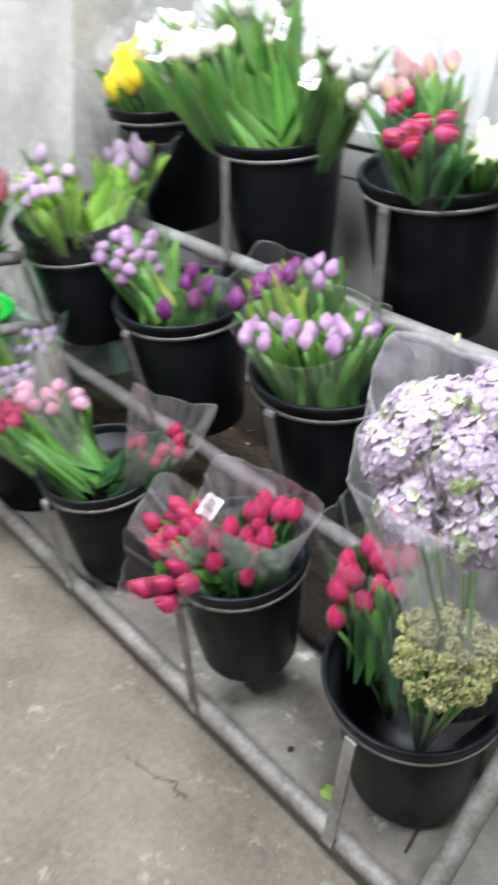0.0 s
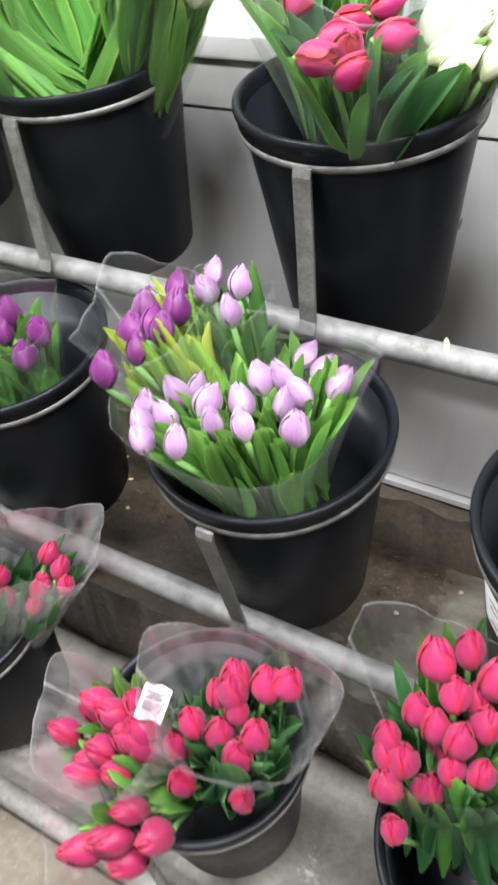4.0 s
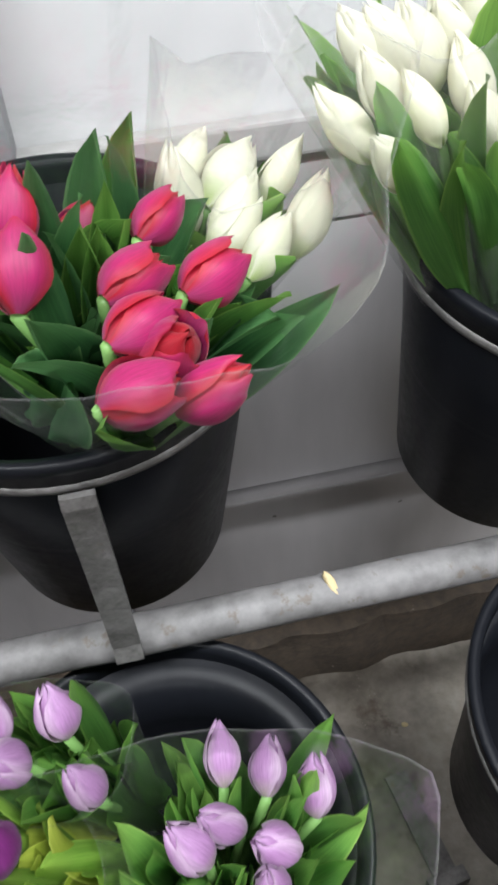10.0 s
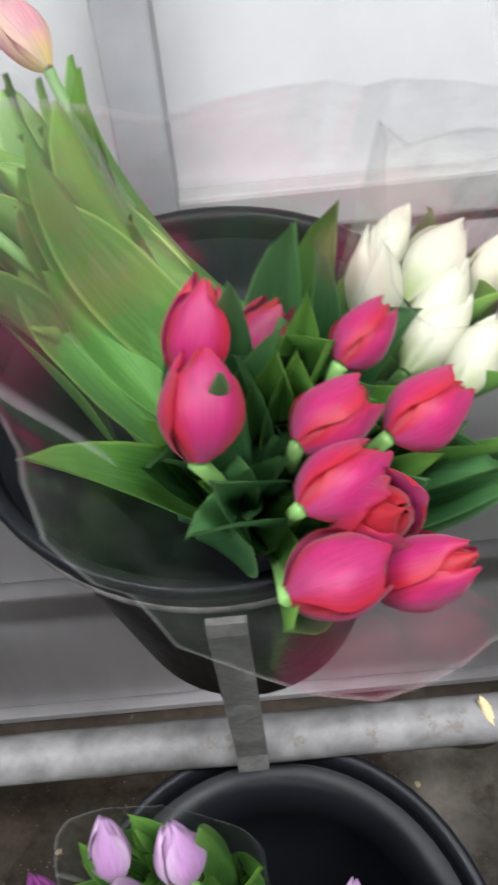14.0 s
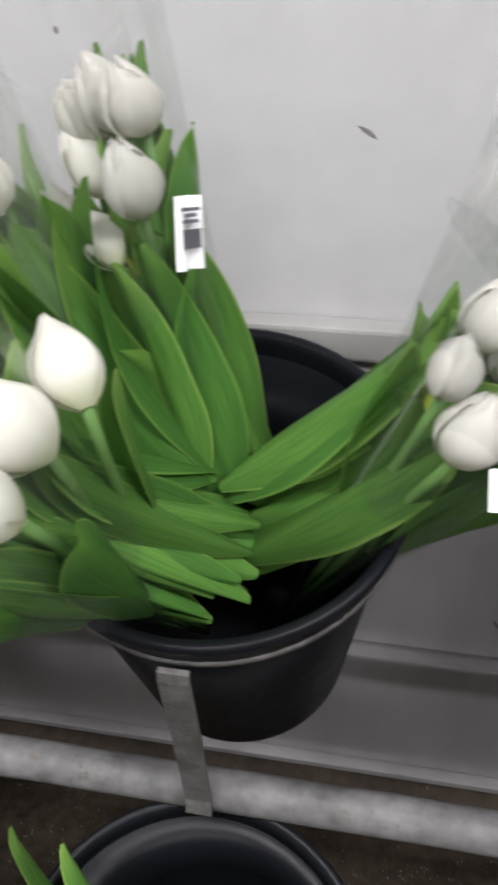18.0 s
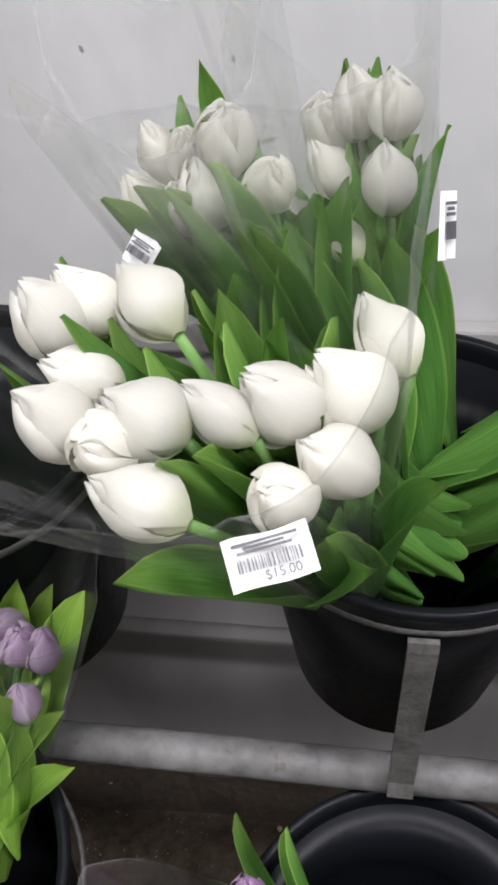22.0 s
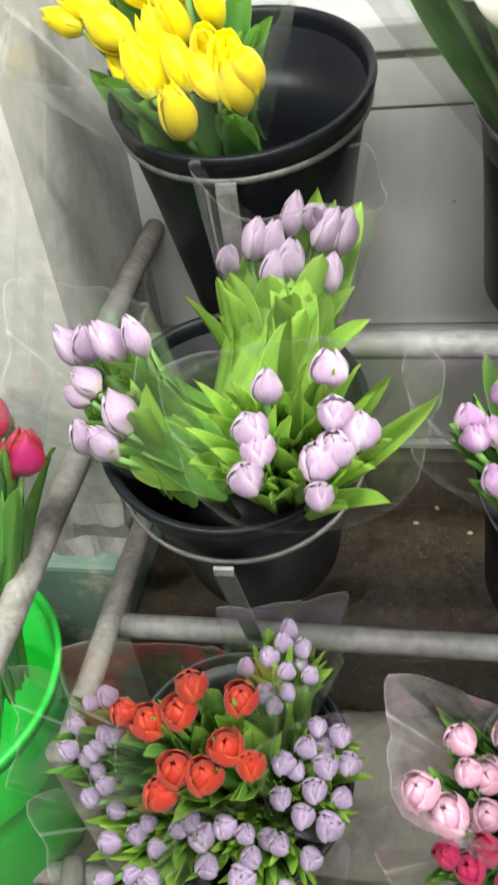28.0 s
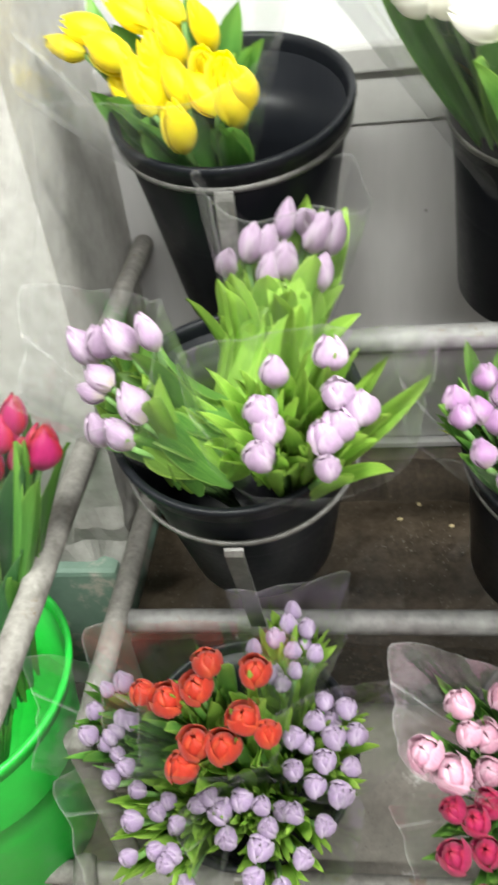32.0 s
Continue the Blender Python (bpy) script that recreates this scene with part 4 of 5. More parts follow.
    if sleeve:
        bm = sleeve_mesh(reach * top, 0.022, rad / fan ** 0.6 * spread, peak, seed)
        sl = part("sleeve", bm, film, base, "clear crinkled plastic sleeve", False)
        z = axis
        y = fwd
        m = Matrix((side, y, z)).transposed().to_4x4()
        sl.matrix_basis = m
    return base


def inside(key, across=0.0, depth=0.0, up=0.10):
    """A place inside a bucket, from its bottom."""
    return BUCKETS[key] @ Vector((across, depth, up))


# ---------------------------------------------------------------- the bouquets, bucket by bucket
bouquet("yellow tulips in a clear plastic sleeve in a black bucket", "top yellow", inside("top yellow", -0.02, 0.0), [(-1.004, -0.235, 1.105, -0.91, 0.29, 0.29), (-0.975, -0.232, 1.12, -0.91, 0.29, 0.29), (-0.947, -0.258, 1.101, -0.75, 0.42, 0.51), (-0.921, -0.239, 1.133, -0.75, 0.42, 0.51), (-0.916, -0.232, 1.143, -0.5, 0.51, 0.7), (-0.88, -0.248, 1.139, -0.7, 0.44, 0.55), (-0.837, -0.277, 1.122, -0.21, -0.29, 0.94), (-0.91, -0.296, 1.072, -0.36, 0.52, 0.77), (-0.892, -0.283, 1.094, -0.21, -0.18, 0.96), (-0.868, -0.305, 1.077, -0.38, 0.38, 0.85), (-0.838, -0.324, 1.068, -0.53, 0.41, 0.74), (-0.817, -0.319, 1.082, 0.13, -0.69, 0.72), (-0.796, -0.333, 1.074, -0.16, -0.58, 0.8), (-0.868, -0.339, 1.039, -0.05, -0.4, 0.91), (-0.839, -0.303, 1.091, 0.25, -0.76, 0.61)],
        YELLOW, "tall", 0.059, LEAF, 14, film=FILM, seed=5, top=0.97, tall=0.82, lift=(-0.3, 0.1, 0.4), peak=0.12, near=0.6, leaf_w=1.3, blades=((-0.818, -0.253, 1.134), (-0.794, -0.293, 1.102)), extra=7)
bouquet("tall white tulips in a hazy clear sleeve against the wall", "top white", inside("top white", -0.03, 0.04), [(-0.617, -0.204, 1.244, -0.28, -0.4, 0.87), (-0.582, -0.228, 1.224, -0.07, -0.38, 0.92), (-0.565, -0.237, 1.26, 0.14, -0.65, 0.75), (-0.633, -0.195, 1.209, -0.28, -0.51, 0.82), (-0.594, -0.219, 1.247, 0.13, -0.75, 0.65), (-0.597, -0.218, 1.212, -0.13, -0.73, 0.67), (-0.536, -0.257, 1.239, 0.15, -0.79, 0.6)],
        WHITE, "egg", 0.054, LEAF_MID, 18, LEAF, seed=6, leaf_w=1.3, film=FILM_HAZY, yellow=2)
bouquet("tall white tulips with long green leaves and a paper label", "top white", inside("top white", 0.02, 0.04), [(-0.496, -0.2, 1.187, -0.61, 0.47, 0.63), (-0.53, -0.169, 1.186, -0.26, -0.18, 0.95), (-0.464, -0.204, 1.272, -0.1, -0.45, 0.89), (-0.504, -0.18, 1.228, -0.47, -0.21, 0.86), (-0.465, -0.215, 1.23, -0.15, -0.33, 0.93), (-0.506, -0.171, 1.255, -0.19, -0.66, 0.73), (-0.487, -0.184, 1.27, -0.1, -0.49, 0.87)],
        WHITE, "egg", 0.055, LEAF_MID, 22, LEAF, seed=7, leaf_w=1.0, yellow=3)
bouquet("large white tulips leaning out over the bucket with a price label", "top white", inside("top white", -0.02, -0.04), [(-0.58, -0.451, 1.143, -0.91, 0.12, 0.39), (-0.621, -0.391, 1.176, -0.76, -0.36, 0.55), (-0.586, -0.409, 1.163, -0.83, -0.05, 0.55), (-0.549, -0.401, 1.163, -0.77, 0.11, 0.63), (-0.518, -0.39, 1.164, -0.64, -0.23, 0.73), (-0.485, -0.378, 1.166, -0.62, -0.1, 0.78), (-0.465, -0.342, 1.181, -0.47, 0.5, 0.73), (-0.488, -0.417, 1.148, -0.63, -0.38, 0.68), (-0.514, -0.439, 1.14, -0.39, -0.64, 0.66), (-0.597, -0.339, 1.197, -0.7, 0.47, 0.54), (-0.631, -0.346, 1.198, -0.55, -0.25, 0.8), (-0.648, -0.359, 1.194, -0.34, -0.36, 0.87), (-0.631, -0.417, 1.165, -0.35, -0.49, 0.8), (-0.603, -0.427, 1.157, -0.23, -0.78, 0.59)],
        WHITE, "bulb", 0.052, LEAF_MID, 30, LEAF, seed=8, film=FILM, yellow=1, lift=(-0.9, -0.1, 0.15), leaf_w=1.0, near=0.6, tall=0.86, blade_w=0.20, out=0.5, fan=1.0, blades=((-0.496, -0.455, 1.128), (-0.528, -0.35, 1.184), (-0.565, -0.356, 1.186), (-0.492, -0.335, 1.187), (-0.446, -0.423, 1.14)))
bouquet("white tulips leaning sideways in a clear sleeve", "top white", inside("top white", 0.05, -0.01), [(-0.273, -0.306, 1.172), (-0.259, -0.309, 1.137), (-0.253, -0.275, 1.187), (-0.234, -0.266, 1.164), (-0.22, -0.261, 1.142), (-0.202, -0.232, 1.159), (-0.175, -0.215, 1.134), (-0.205, -0.215, 1.2), (-0.193, -0.249, 1.107)],
        WHITE, "bulb", 0.048, LEAF_MID, 14, LEAF, seed=9, extra=3, leaf_w=1.3, yellow=1, near=0.6)
bouquet("salmon pink and yellow tulips with broad green leaves", "top crimson", inside("top crimson", 0.05, 0.02), [(-0.128, -0.132, 1.173, -0.67, 0.49, 0.56), (-0.089, -0.12, 1.183, -0.59, 0.54, 0.6), (-0.162, -0.2, 1.127, -0.68, 0.48, 0.55), (-0.128, -0.199, 1.128, -0.7, 0.47, 0.55), (-0.186, -0.138, 1.168, -0.63, -0.22, 0.75), (-0.16, -0.159, 1.154, -0.53, -0.22, 0.82), (-0.118, -0.168, 1.149, -0.37, -0.47, 0.8)],
        SALMON, "slim", 0.070, LEAF_MID, 40, LEAF, seed=10, leaf_w=1.0, tall=0.8, fan=1.3, film=FILM, lift=(-0.9, 0.0, 0.4), near=0.4)
bouquet("crimson red tulips with broad leaves in a clear sleeve", "top crimson", inside("top crimson", 0.02, -0.02), [(0.007, -0.357, 1.121, 0.28, 0.37, 0.88), (0.006, -0.386, 1.109, 0.13, 0.63, 0.76), (0.03, -0.298, 1.078, 0.5, 0.3, 0.75), (0.072, -0.338, 1.101, 0.7, 0.68, 0.23), (0.093, -0.364, 1.08, 0.82, 0.55, 0.11), (0.054, -0.377, 1.091, 0.78, 0.6, 0.15), (0.054, -0.4, 1.081, 0.79, 0.59, 0.14), (0.066, -0.41, 1.071, 0.34, -0.62, 0.71), (0.048, -0.434, 1.068, 0.94, 0.34, 0.02), (0.079, -0.427, 1.058, 0.75, -0.29, 0.59)],
        CRIMSON, "cup", 0.0395, LEAF_DEEP, 26, LEAF, seed=11, lift=(0.35, 0.05, 0.35), out=0.9, tall=0.93, fan=1.1, spread=1.35, top=1.12, blade_w=0.14, blades=((0.07, -0.281, 1.134), (0.051, -0.305, 1.131), (0.036, -0.322, 1.131), (0.139, -0.371, 1.063), (0.124, -0.388, 1.063), (-0.027, -0.421, 1.117), (0.05, -0.341, 1.117), (0.036, -0.362, 1.114), (0.009, -0.417, 1.102), (0.022, -0.422, 1.094), (0.031, -0.453, 1.076)), near=0.8, leaf_w=1.1)
bouquet("creamy white tulip buds in a clear sleeve", "top crimson", inside("top crimson", 0.04, 0.03), [(0.102, -0.229, 1.086, 0.54, 0.71, 0.45), (0.091, -0.253, 1.076, 0.06, 0.07, 1), (0.126, -0.239, 1.078, 0.64, 0.65, 0.41), (0.123, -0.265, 1.066, 0.6, 0.63, 0.49), (0.12, -0.278, 1.061, 0.71, 0.6, 0.37), (0.136, -0.291, 1.053, 0.66, 0.63, 0.4), (0.158, -0.238, 1.073, 0.64, 0.06, 0.77), (0.167, -0.27, 1.058, 0.39, 0.13, 0.91)],
        CREAM, "slim", 0.058, LEAF_MID, 10, LEAF, seed=12, lift=(0.4, 0.2, 0.5), tall=0.95, near=1.5)
bouquet("creamy white tulip buds leaning from a black bucket", "top far", inside("top far", -0.03, 0.0), [(0.183, -0.285, 1.114), (0.208, -0.3, 1.094), (0.206, -0.274, 1.128), (0.229, -0.283, 1.116), (0.216, -0.262, 1.144), (0.232, -0.263, 1.143), (0.258, -0.276, 1.125), (0.264, -0.29, 1.107), (0.2, -0.26, 1.147), (0.269, -0.258, 1.149), (0.252, -0.261, 1.146)],
        CREAM, "slim", 0.054, LEAF, 14, LEAF_MID, seed=13, leaf_w=0.85, film=FILM_HAZY, lift=(-0.4, 0.2, 0.5), near=1.5, blades=((0.187, -0.199, 1.145), (0.21, -0.25, 1.15), (0.235, -0.27, 1.16)), blade_w=0.12)
bouquet("pale lilac tulips lying sideways in a clear sleeve", "mid left", inside("mid left", -0.02, -0.02), [(-0.986, -0.473, 0.857, -0.46, 0.15, 0.87), (-0.959, -0.484, 0.87, 0.15, -0.18, 0.97), (-0.932, -0.498, 0.88, -0.49, 0.25, 0.84), (-0.896, -0.513, 0.896, -0.29, 0.17, 0.94), (-0.962, -0.507, 0.838, -0.76, 0.58, 0.31), (-0.918, -0.547, 0.831, -0.44, 0.47, 0.76), (-0.976, -0.509, 0.82, -0.88, 0.47, 0.05), (-0.967, -0.539, 0.791, -0.27, 0.08, 0.96), (-0.938, -0.556, 0.798, -0.66, 0.29, 0.69)],
        PALE_LILAC, "egg", 0.048, LEAF_MID, 40, LEAF_FRESH, seed=14, fan=1.1, tall=0.8, top=0.95, lift=(-0.6, 0.0, 0.3), near=0.5, spread=1.3, leaf_w=1.5)
bouquet("pale lilac tulip buds standing at the back of the bucket", "mid left", inside("mid left", 0.02, 0.03), [(-0.829, -0.37, 0.897, 0.16, -0.48, 0.86), (-0.799, -0.359, 0.914, 0.21, -0.29, 0.93), (-0.781, -0.359, 0.912, 0.18, -0.29, 0.94), (-0.759, -0.347, 0.935, 0.17, -0.15, 0.97), (-0.782, -0.374, 0.885, 0.12, -0.27, 0.95), (-0.762, -0.368, 0.894, 0.12, -0.28, 0.95), (-0.72, -0.374, 0.88, 0.14, -0.2, 0.97), (-0.705, -0.354, 0.917, 0.21, -0.22, 0.95), (-0.723, -0.353, 0.92, 0.25, -0.43, 0.87), (-0.737, -0.348, 0.931, 0.13, -0.69, 0.71)],
        SOFT_LILAC, "slim", 0.063, LEAF_FRESH, 20, seed=15, top=1.0, peak=0.06, lift=(0, 0.4, 0.8), blade_w=0.13, tall=0.84, near=0.5, leaf_w=1.1, blades=((-0.86, -0.39, 0.867), (-0.697, -0.396, 0.846), (-0.836, -0.399, 0.848), (-0.772, -0.389, 0.864), (-0.745, -0.377, 0.875)))
bouquet("round lilac tulips with bright spreading leaves", "mid left", inside("mid left", 0.05, -0.03), [(-0.764, -0.568, 0.881, 0.08, 0.26, 0.96), (-0.71, -0.551, 0.888, -0.04, 0.16, 0.99), (-0.704, -0.587, 0.866, -0.04, -0.03, 1), (-0.682, -0.599, 0.857, -0.03, 0.08, 1), (-0.776, -0.603, 0.861, 0.08, -0.17, 0.98), (-0.769, -0.619, 0.851, 0.08, -0.28, 0.96), (-0.777, -0.641, 0.838, 0.08, -0.21, 0.98), (-0.717, -0.624, 0.844, -0.18, -0.15, 0.97), (-0.704, -0.614, 0.849, -0.03, -0.06, 1), (-0.714, -0.649, 0.828, 0.07, -0.22, 0.97)],
        PALE_LILAC, "round", 0.037, LEAF_FRESH, 20, seed=16, out=1.05, fan=1.15, tall=0.98, top=0.95, leaf_w=0.75, spread=1.4, blade_w=0.10, blades=((-0.66, -0.565, 0.885), (-0.631, -0.583, 0.872), (-0.659, -0.613, 0.856), (-0.814, -0.582, 0.885), (-0.817, -0.616, 0.865), (-0.745, -0.516, 0.92), (-0.734, -0.577, 0.883), (-0.663, -0.654, 0.831), (-0.683, -0.626, 0.849), (-0.743, -0.648, 0.84)), near=1.6)
bouquet("small lilac tulip buds with yellow-green leaf tips", "mid lilac", inside("mid lilac", -0.03, 0.0), [(-0.579, -0.491, 0.783, -0.13, 0.22, 0.97), (-0.541, -0.447, 0.779, -0.11, 0.31, 0.95), (-0.523, -0.469, 0.768, -0.11, 0.84, 0.54), (-0.554, -0.5, 0.773, -0.15, 0.72, 0.68), (-0.574, -0.516, 0.777, -0.14, 0.32, 0.94), (-0.535, -0.51, 0.764, -0.06, 0.46, 0.89), (-0.486, -0.483, 0.753, -0.01, 0.9, 0.43), (-0.522, -0.541, 0.754, -0.11, 0.58, 0.8), (-0.497, -0.519, 0.749, -0.08, 0.89, 0.45), (-0.558, -0.559, 0.763, -0.16, 0.77, 0.62), (-0.499, -0.565, 0.741, -0.09, 0.36, 0.93), (-0.472, -0.551, 0.735, -0.06, 0.32, 0.94), (-0.532, -0.584, 0.749, -0.07, -0.11, 0.99)],
        LILAC, "round", 0.033, LEAF_MID, 14, LEAF, seed=17, extra=4, fan=1.15, leaf_w=0.7, blade_w=0.12, blades=((-0.557, -0.402, 0.793), (-0.516, -0.394, 0.781), (-0.495, -0.454, 0.762), (-0.572, -0.459, 0.787)), yellow=6, near=0.8)
bouquet("dark purple tulips half hidden among leaves", "mid lilac", inside("mid lilac", 0.04, 0.0), [(-0.365, -0.487, 0.73), (-0.317, -0.501, 0.713), (-0.306, -0.48, 0.741), (-0.38, -0.527, 0.677), (-0.364, -0.472, 0.75)],
        PURPLE, "egg", 0.051, LEAF, 14, seed=18)
bouquet("lilac tulip buds filling a black bucket", "mid purple", inside("mid purple", 0.03, -0.04), [(0.055, -0.447, 0.783, 0.11, 0.85, 0.52), (0.083, -0.462, 0.783, 0.3, 0.85, 0.44), (0.109, -0.481, 0.782, 0.17, 0.72, 0.67), (0.046, -0.487, 0.774, -0.52, 0.04, 0.85), (0.024, -0.494, 0.771, -0.44, 0.45, 0.77), (0.076, -0.507, 0.773, -0.59, -0.07, 0.8), (0.069, -0.527, 0.769, -0, 0.11, 0.99), (0.098, -0.555, 0.766, 0.05, -0.02, 1), (0.024, -0.534, 0.763, -0.57, 0.35, 0.74), (0.044, -0.565, 0.759, -0.53, 0.32, 0.78), (-0.034, -0.526, 0.759, 0.04, 0.37, 0.93), (-0.011, -0.542, 0.758, 0.05, 0.73, 0.68), (-0.052, -0.541, 0.755, -0.63, -0.04, 0.78), (-0.074, -0.568, 0.747, -0.15, 0.23, 0.96), (-0.042, -0.577, 0.749, -0.76, 0.13, 0.64), (-0.059, -0.595, 0.744, -0.42, 0.04, 0.91), (-0.007, -0.607, 0.746, -0.17, 0.28, 0.94), (-0.045, -0.614, 0.741, -0.4, -0.05, 0.92), (0.013, -0.572, 0.755, -0.15, -0.01, 0.99)],
        LILAC, "egg", 0.042, LEAF, 16, LEAF_MID, seed=19, fan=1.05, top=0.96, lift=(0, 0.5, 1.0), tall=0.95, leaf_w=0.8, blade_w=0.13, blades=((0.12, -0.514, 0.785), (0.126, -0.453, 0.798), (0.092, -0.527, 0.78), (0.075, -0.578, 0.769), (0.024, -0.464, 0.785), (0.056, -0.517, 0.779), (0.069, -0.549, 0.774), (-0.019, -0.574, 0.76), (-0.054, -0.554, 0.761), (0.021, -0.559, 0.767), (-0.038, -0.603, 0.753), (-0.083, -0.557, 0.757)), near=1.3)
bouquet("dark purple tulips with yellow-green leaves", "mid purple", inside("mid purple", -0.03, 0.0), [(-0.109, -0.447, 0.828, -0.43, 0.68, 0.6), (-0.079, -0.493, 0.828, 0.04, 0.24, 0.97), (-0.135, -0.472, 0.808, -0.37, 0.55, 0.75), (-0.102, -0.508, 0.812, -0.17, 0.72, 0.67), (-0.073, -0.528, 0.82, -0.01, 0.33, 0.94), (-0.126, -0.514, 0.799, -0.23, 0.4, 0.89), (-0.089, -0.553, 0.804, -0.15, 0.37, 0.92), (-0.117, -0.576, 0.783, -0.15, 0.11, 0.98)],
        PURPLE, "egg", 0.043, LEAF_FRESH, 12, LEAF_YELLOW, seed=20, leaf_w=0.7, top=0.97, peak=0.07, near=1.4)
bouquet("pale lilac tulips at the back of the bucket", "mid purple", inside("mid purple", -0.02, 0.04), [(-0.076, -0.422, 0.842, -0.02, 0.49, 0.87), (-0.039, -0.426, 0.84, -0.11, 0.41, 0.91), (-0.07, -0.45, 0.833, -0.29, -0.29, 0.91), (-0.027, -0.469, 0.826, -0.34, 0.26, 0.9)],
        LILAC, "egg", 0.041, LEAF, 8, seed=21, top=0.9, peak=0.05, near=1.6)
bouquet("rose red tulips under pink tinted film with a label", "low rose", inside("low rose", -0.03, 0.0), [(-0.06, -0.722, 0.441), (-0.012, -0.709, 0.457), (-0.036, -0.724, 0.438), (-0.09, -0.752, 0.401), (-0.037, -0.75, 0.403), (-0.005, -0.733, 0.426), (-0.049, -0.771, 0.376), (-0.012, -0.76, 0.39), (0.002, -0.724, 0.437)],
        ROSE, "egg", 0.053, LEAF, 22, film=FILM_PINK, seed=22, peak=0.05, top=0.98, extra=4, lift=(-0.4, -0.2, 0.3), near=1.0)
bouquet("dark rose tulips drooping over the bucket edge", "low rose", inside("low rose", -0.01, -0.03), [(-0.013, -0.827, 0.338), (0.022, -0.81, 0.361), (0.065, -0.794, 0.381), (0.028, -0.787, 0.39)],
        MAGENTA, "egg", 0.052, LEAF, 16, seed=23, extra=2, lift=(-0.7, -0.4, 0.0))
bouquet("rose red tulips with curled green leaves", "low rose", inside("low rose", 0.03, 0.0), [(0.051, -0.696, 0.449), (0.085, -0.656, 0.502), (0.071, -0.67, 0.483), (0.097, -0.675, 0.476), (0.12, -0.651, 0.508), (0.142, -0.646, 0.516), (0.125, -0.684, 0.465), (0.113, -0.701, 0.442), (0.06, -0.734, 0.397), (0.132, -0.725, 0.409)],
        ROSE, "egg", 0.050, LEAF_DEEP, 24, film=FILM_PINK, seed=24, peak=0.06, top=0.98, extra=4, near=1.0)
bouquet("rose red tulips standing tall in a black bucket", "low red", inside("low red", -0.05, 0.0), [(0.246, -0.621, 0.469), (0.266, -0.598, 0.5), (0.27, -0.564, 0.545), (0.298, -0.551, 0.562), (0.268, -0.63, 0.456), (0.259, -0.649, 0.432), (0.288, -0.602, 0.494), (0.298, -0.58, 0.524), (0.334, -0.589, 0.511), (0.315, -0.623, 0.467), (0.343, -0.618, 0.473), (0.331, -0.562, 0.548), (0.279, -0.672, 0.401), (0.348, -0.565, 0.543)],
        ROSE, "egg", 0.051, LEAF_DEEP, 18, LEAF, seed=25, leaf_w=0.8, extra=6, tall=0.86, top=0.92, peak=0.04, near=1.0)
bouquet("small red tulips with dark leaves", "low pink", inside("low pink", 0.04, 0.0), [(-0.318, -0.618, 0.423), (-0.299, -0.632, 0.404), (-0.25, -0.627, 0.411), (-0.245, -0.608, 0.435), (-0.212, -0.601, 0.445), (-0.252, -0.583, 0.469), (-0.228, -0.59, 0.46), (-0.337, -0.628, 0.409)],
        ROSE, "egg", 0.039, LEAF_DEEP, 16, film=FILM_PINK, seed=26, extra=3)
bouquet("blush pink double tulips in a clear sleeve", "low pink", inside("low pink", -0.02, 0.0), [(-0.573, -0.661, 0.459), (-0.519, -0.65, 0.457), (-0.546, -0.697, 0.448), (-0.565, -0.694, 0.451), (-0.618, -0.719, 0.449), (-0.589, -0.738, 0.442), (-0.51, -0.713, 0.442), (-0.547, -0.734, 0.44), (-0.486, -0.658, 0.453)],
        BLUSH, "full", 0.040, LEAF, 10, film=FILM_PINK, seed=27, extra=2, leaf_w=0.8)
bouquet("dark rose double tulips in a clear sleeve", "low pink", inside("low pink", -0.02, -0.03), [(-0.592, -0.775, 0.434), (-0.552, -0.767, 0.433), (-0.569, -0.785, 0.43), (-0.528, -0.795, 0.425), (-0.595, -0.82, 0.424), (-0.56, -0.814, 0.423), (-0.529, -0.83, 0.417), (-0.567, -0.861, 0.412), (-0.532, -0.863, 0.409)],
        MAGENTA, "full", 0.038, LEAF, 10, seed=28, leaf_w=0.8)
bouquet("orange red double tulips on top of lilac bunches", "low left", inside("low left", 0.0, 0.0), [(-0.934, -0.704, 0.542), (-0.905, -0.713, 0.542), (-0.87, -0.706, 0.555), (-0.857, -0.686, 0.575), (-0.802, -0.698, 0.577), (-0.815, -0.735, 0.545), (-0.788, -0.749, 0.54), (-0.838, -0.756, 0.522), (-0.87, -0.751, 0.519), (-0.886, -0.769, 0.501)],
        ORANGE_RED, "full", 0.040, LEAF_FRESH, 12, LEAF_MID, seed=29, leaf_w=0.8)
bouquet("small lilac tulips behind the orange red bunch", "low left", inside("low left", 0.03, 0.03), [(-0.771, -0.561, 0.505), (-0.753, -0.579, 0.492), (-0.793, -0.594, 0.492), (-0.819, -0.608, 0.49), (-0.771, -0.605, 0.482), (-0.743, -0.605, 0.476), (-0.768, -0.626, 0.47), (-0.783, -0.642, 0.465)],
        LAVENDER, "egg", 0.034, LEAF_FRESH, 10, seed=30, extra=3, out=0.68, leaf_w=0.55, tall=0.98, near=1.3, spread=1.3)
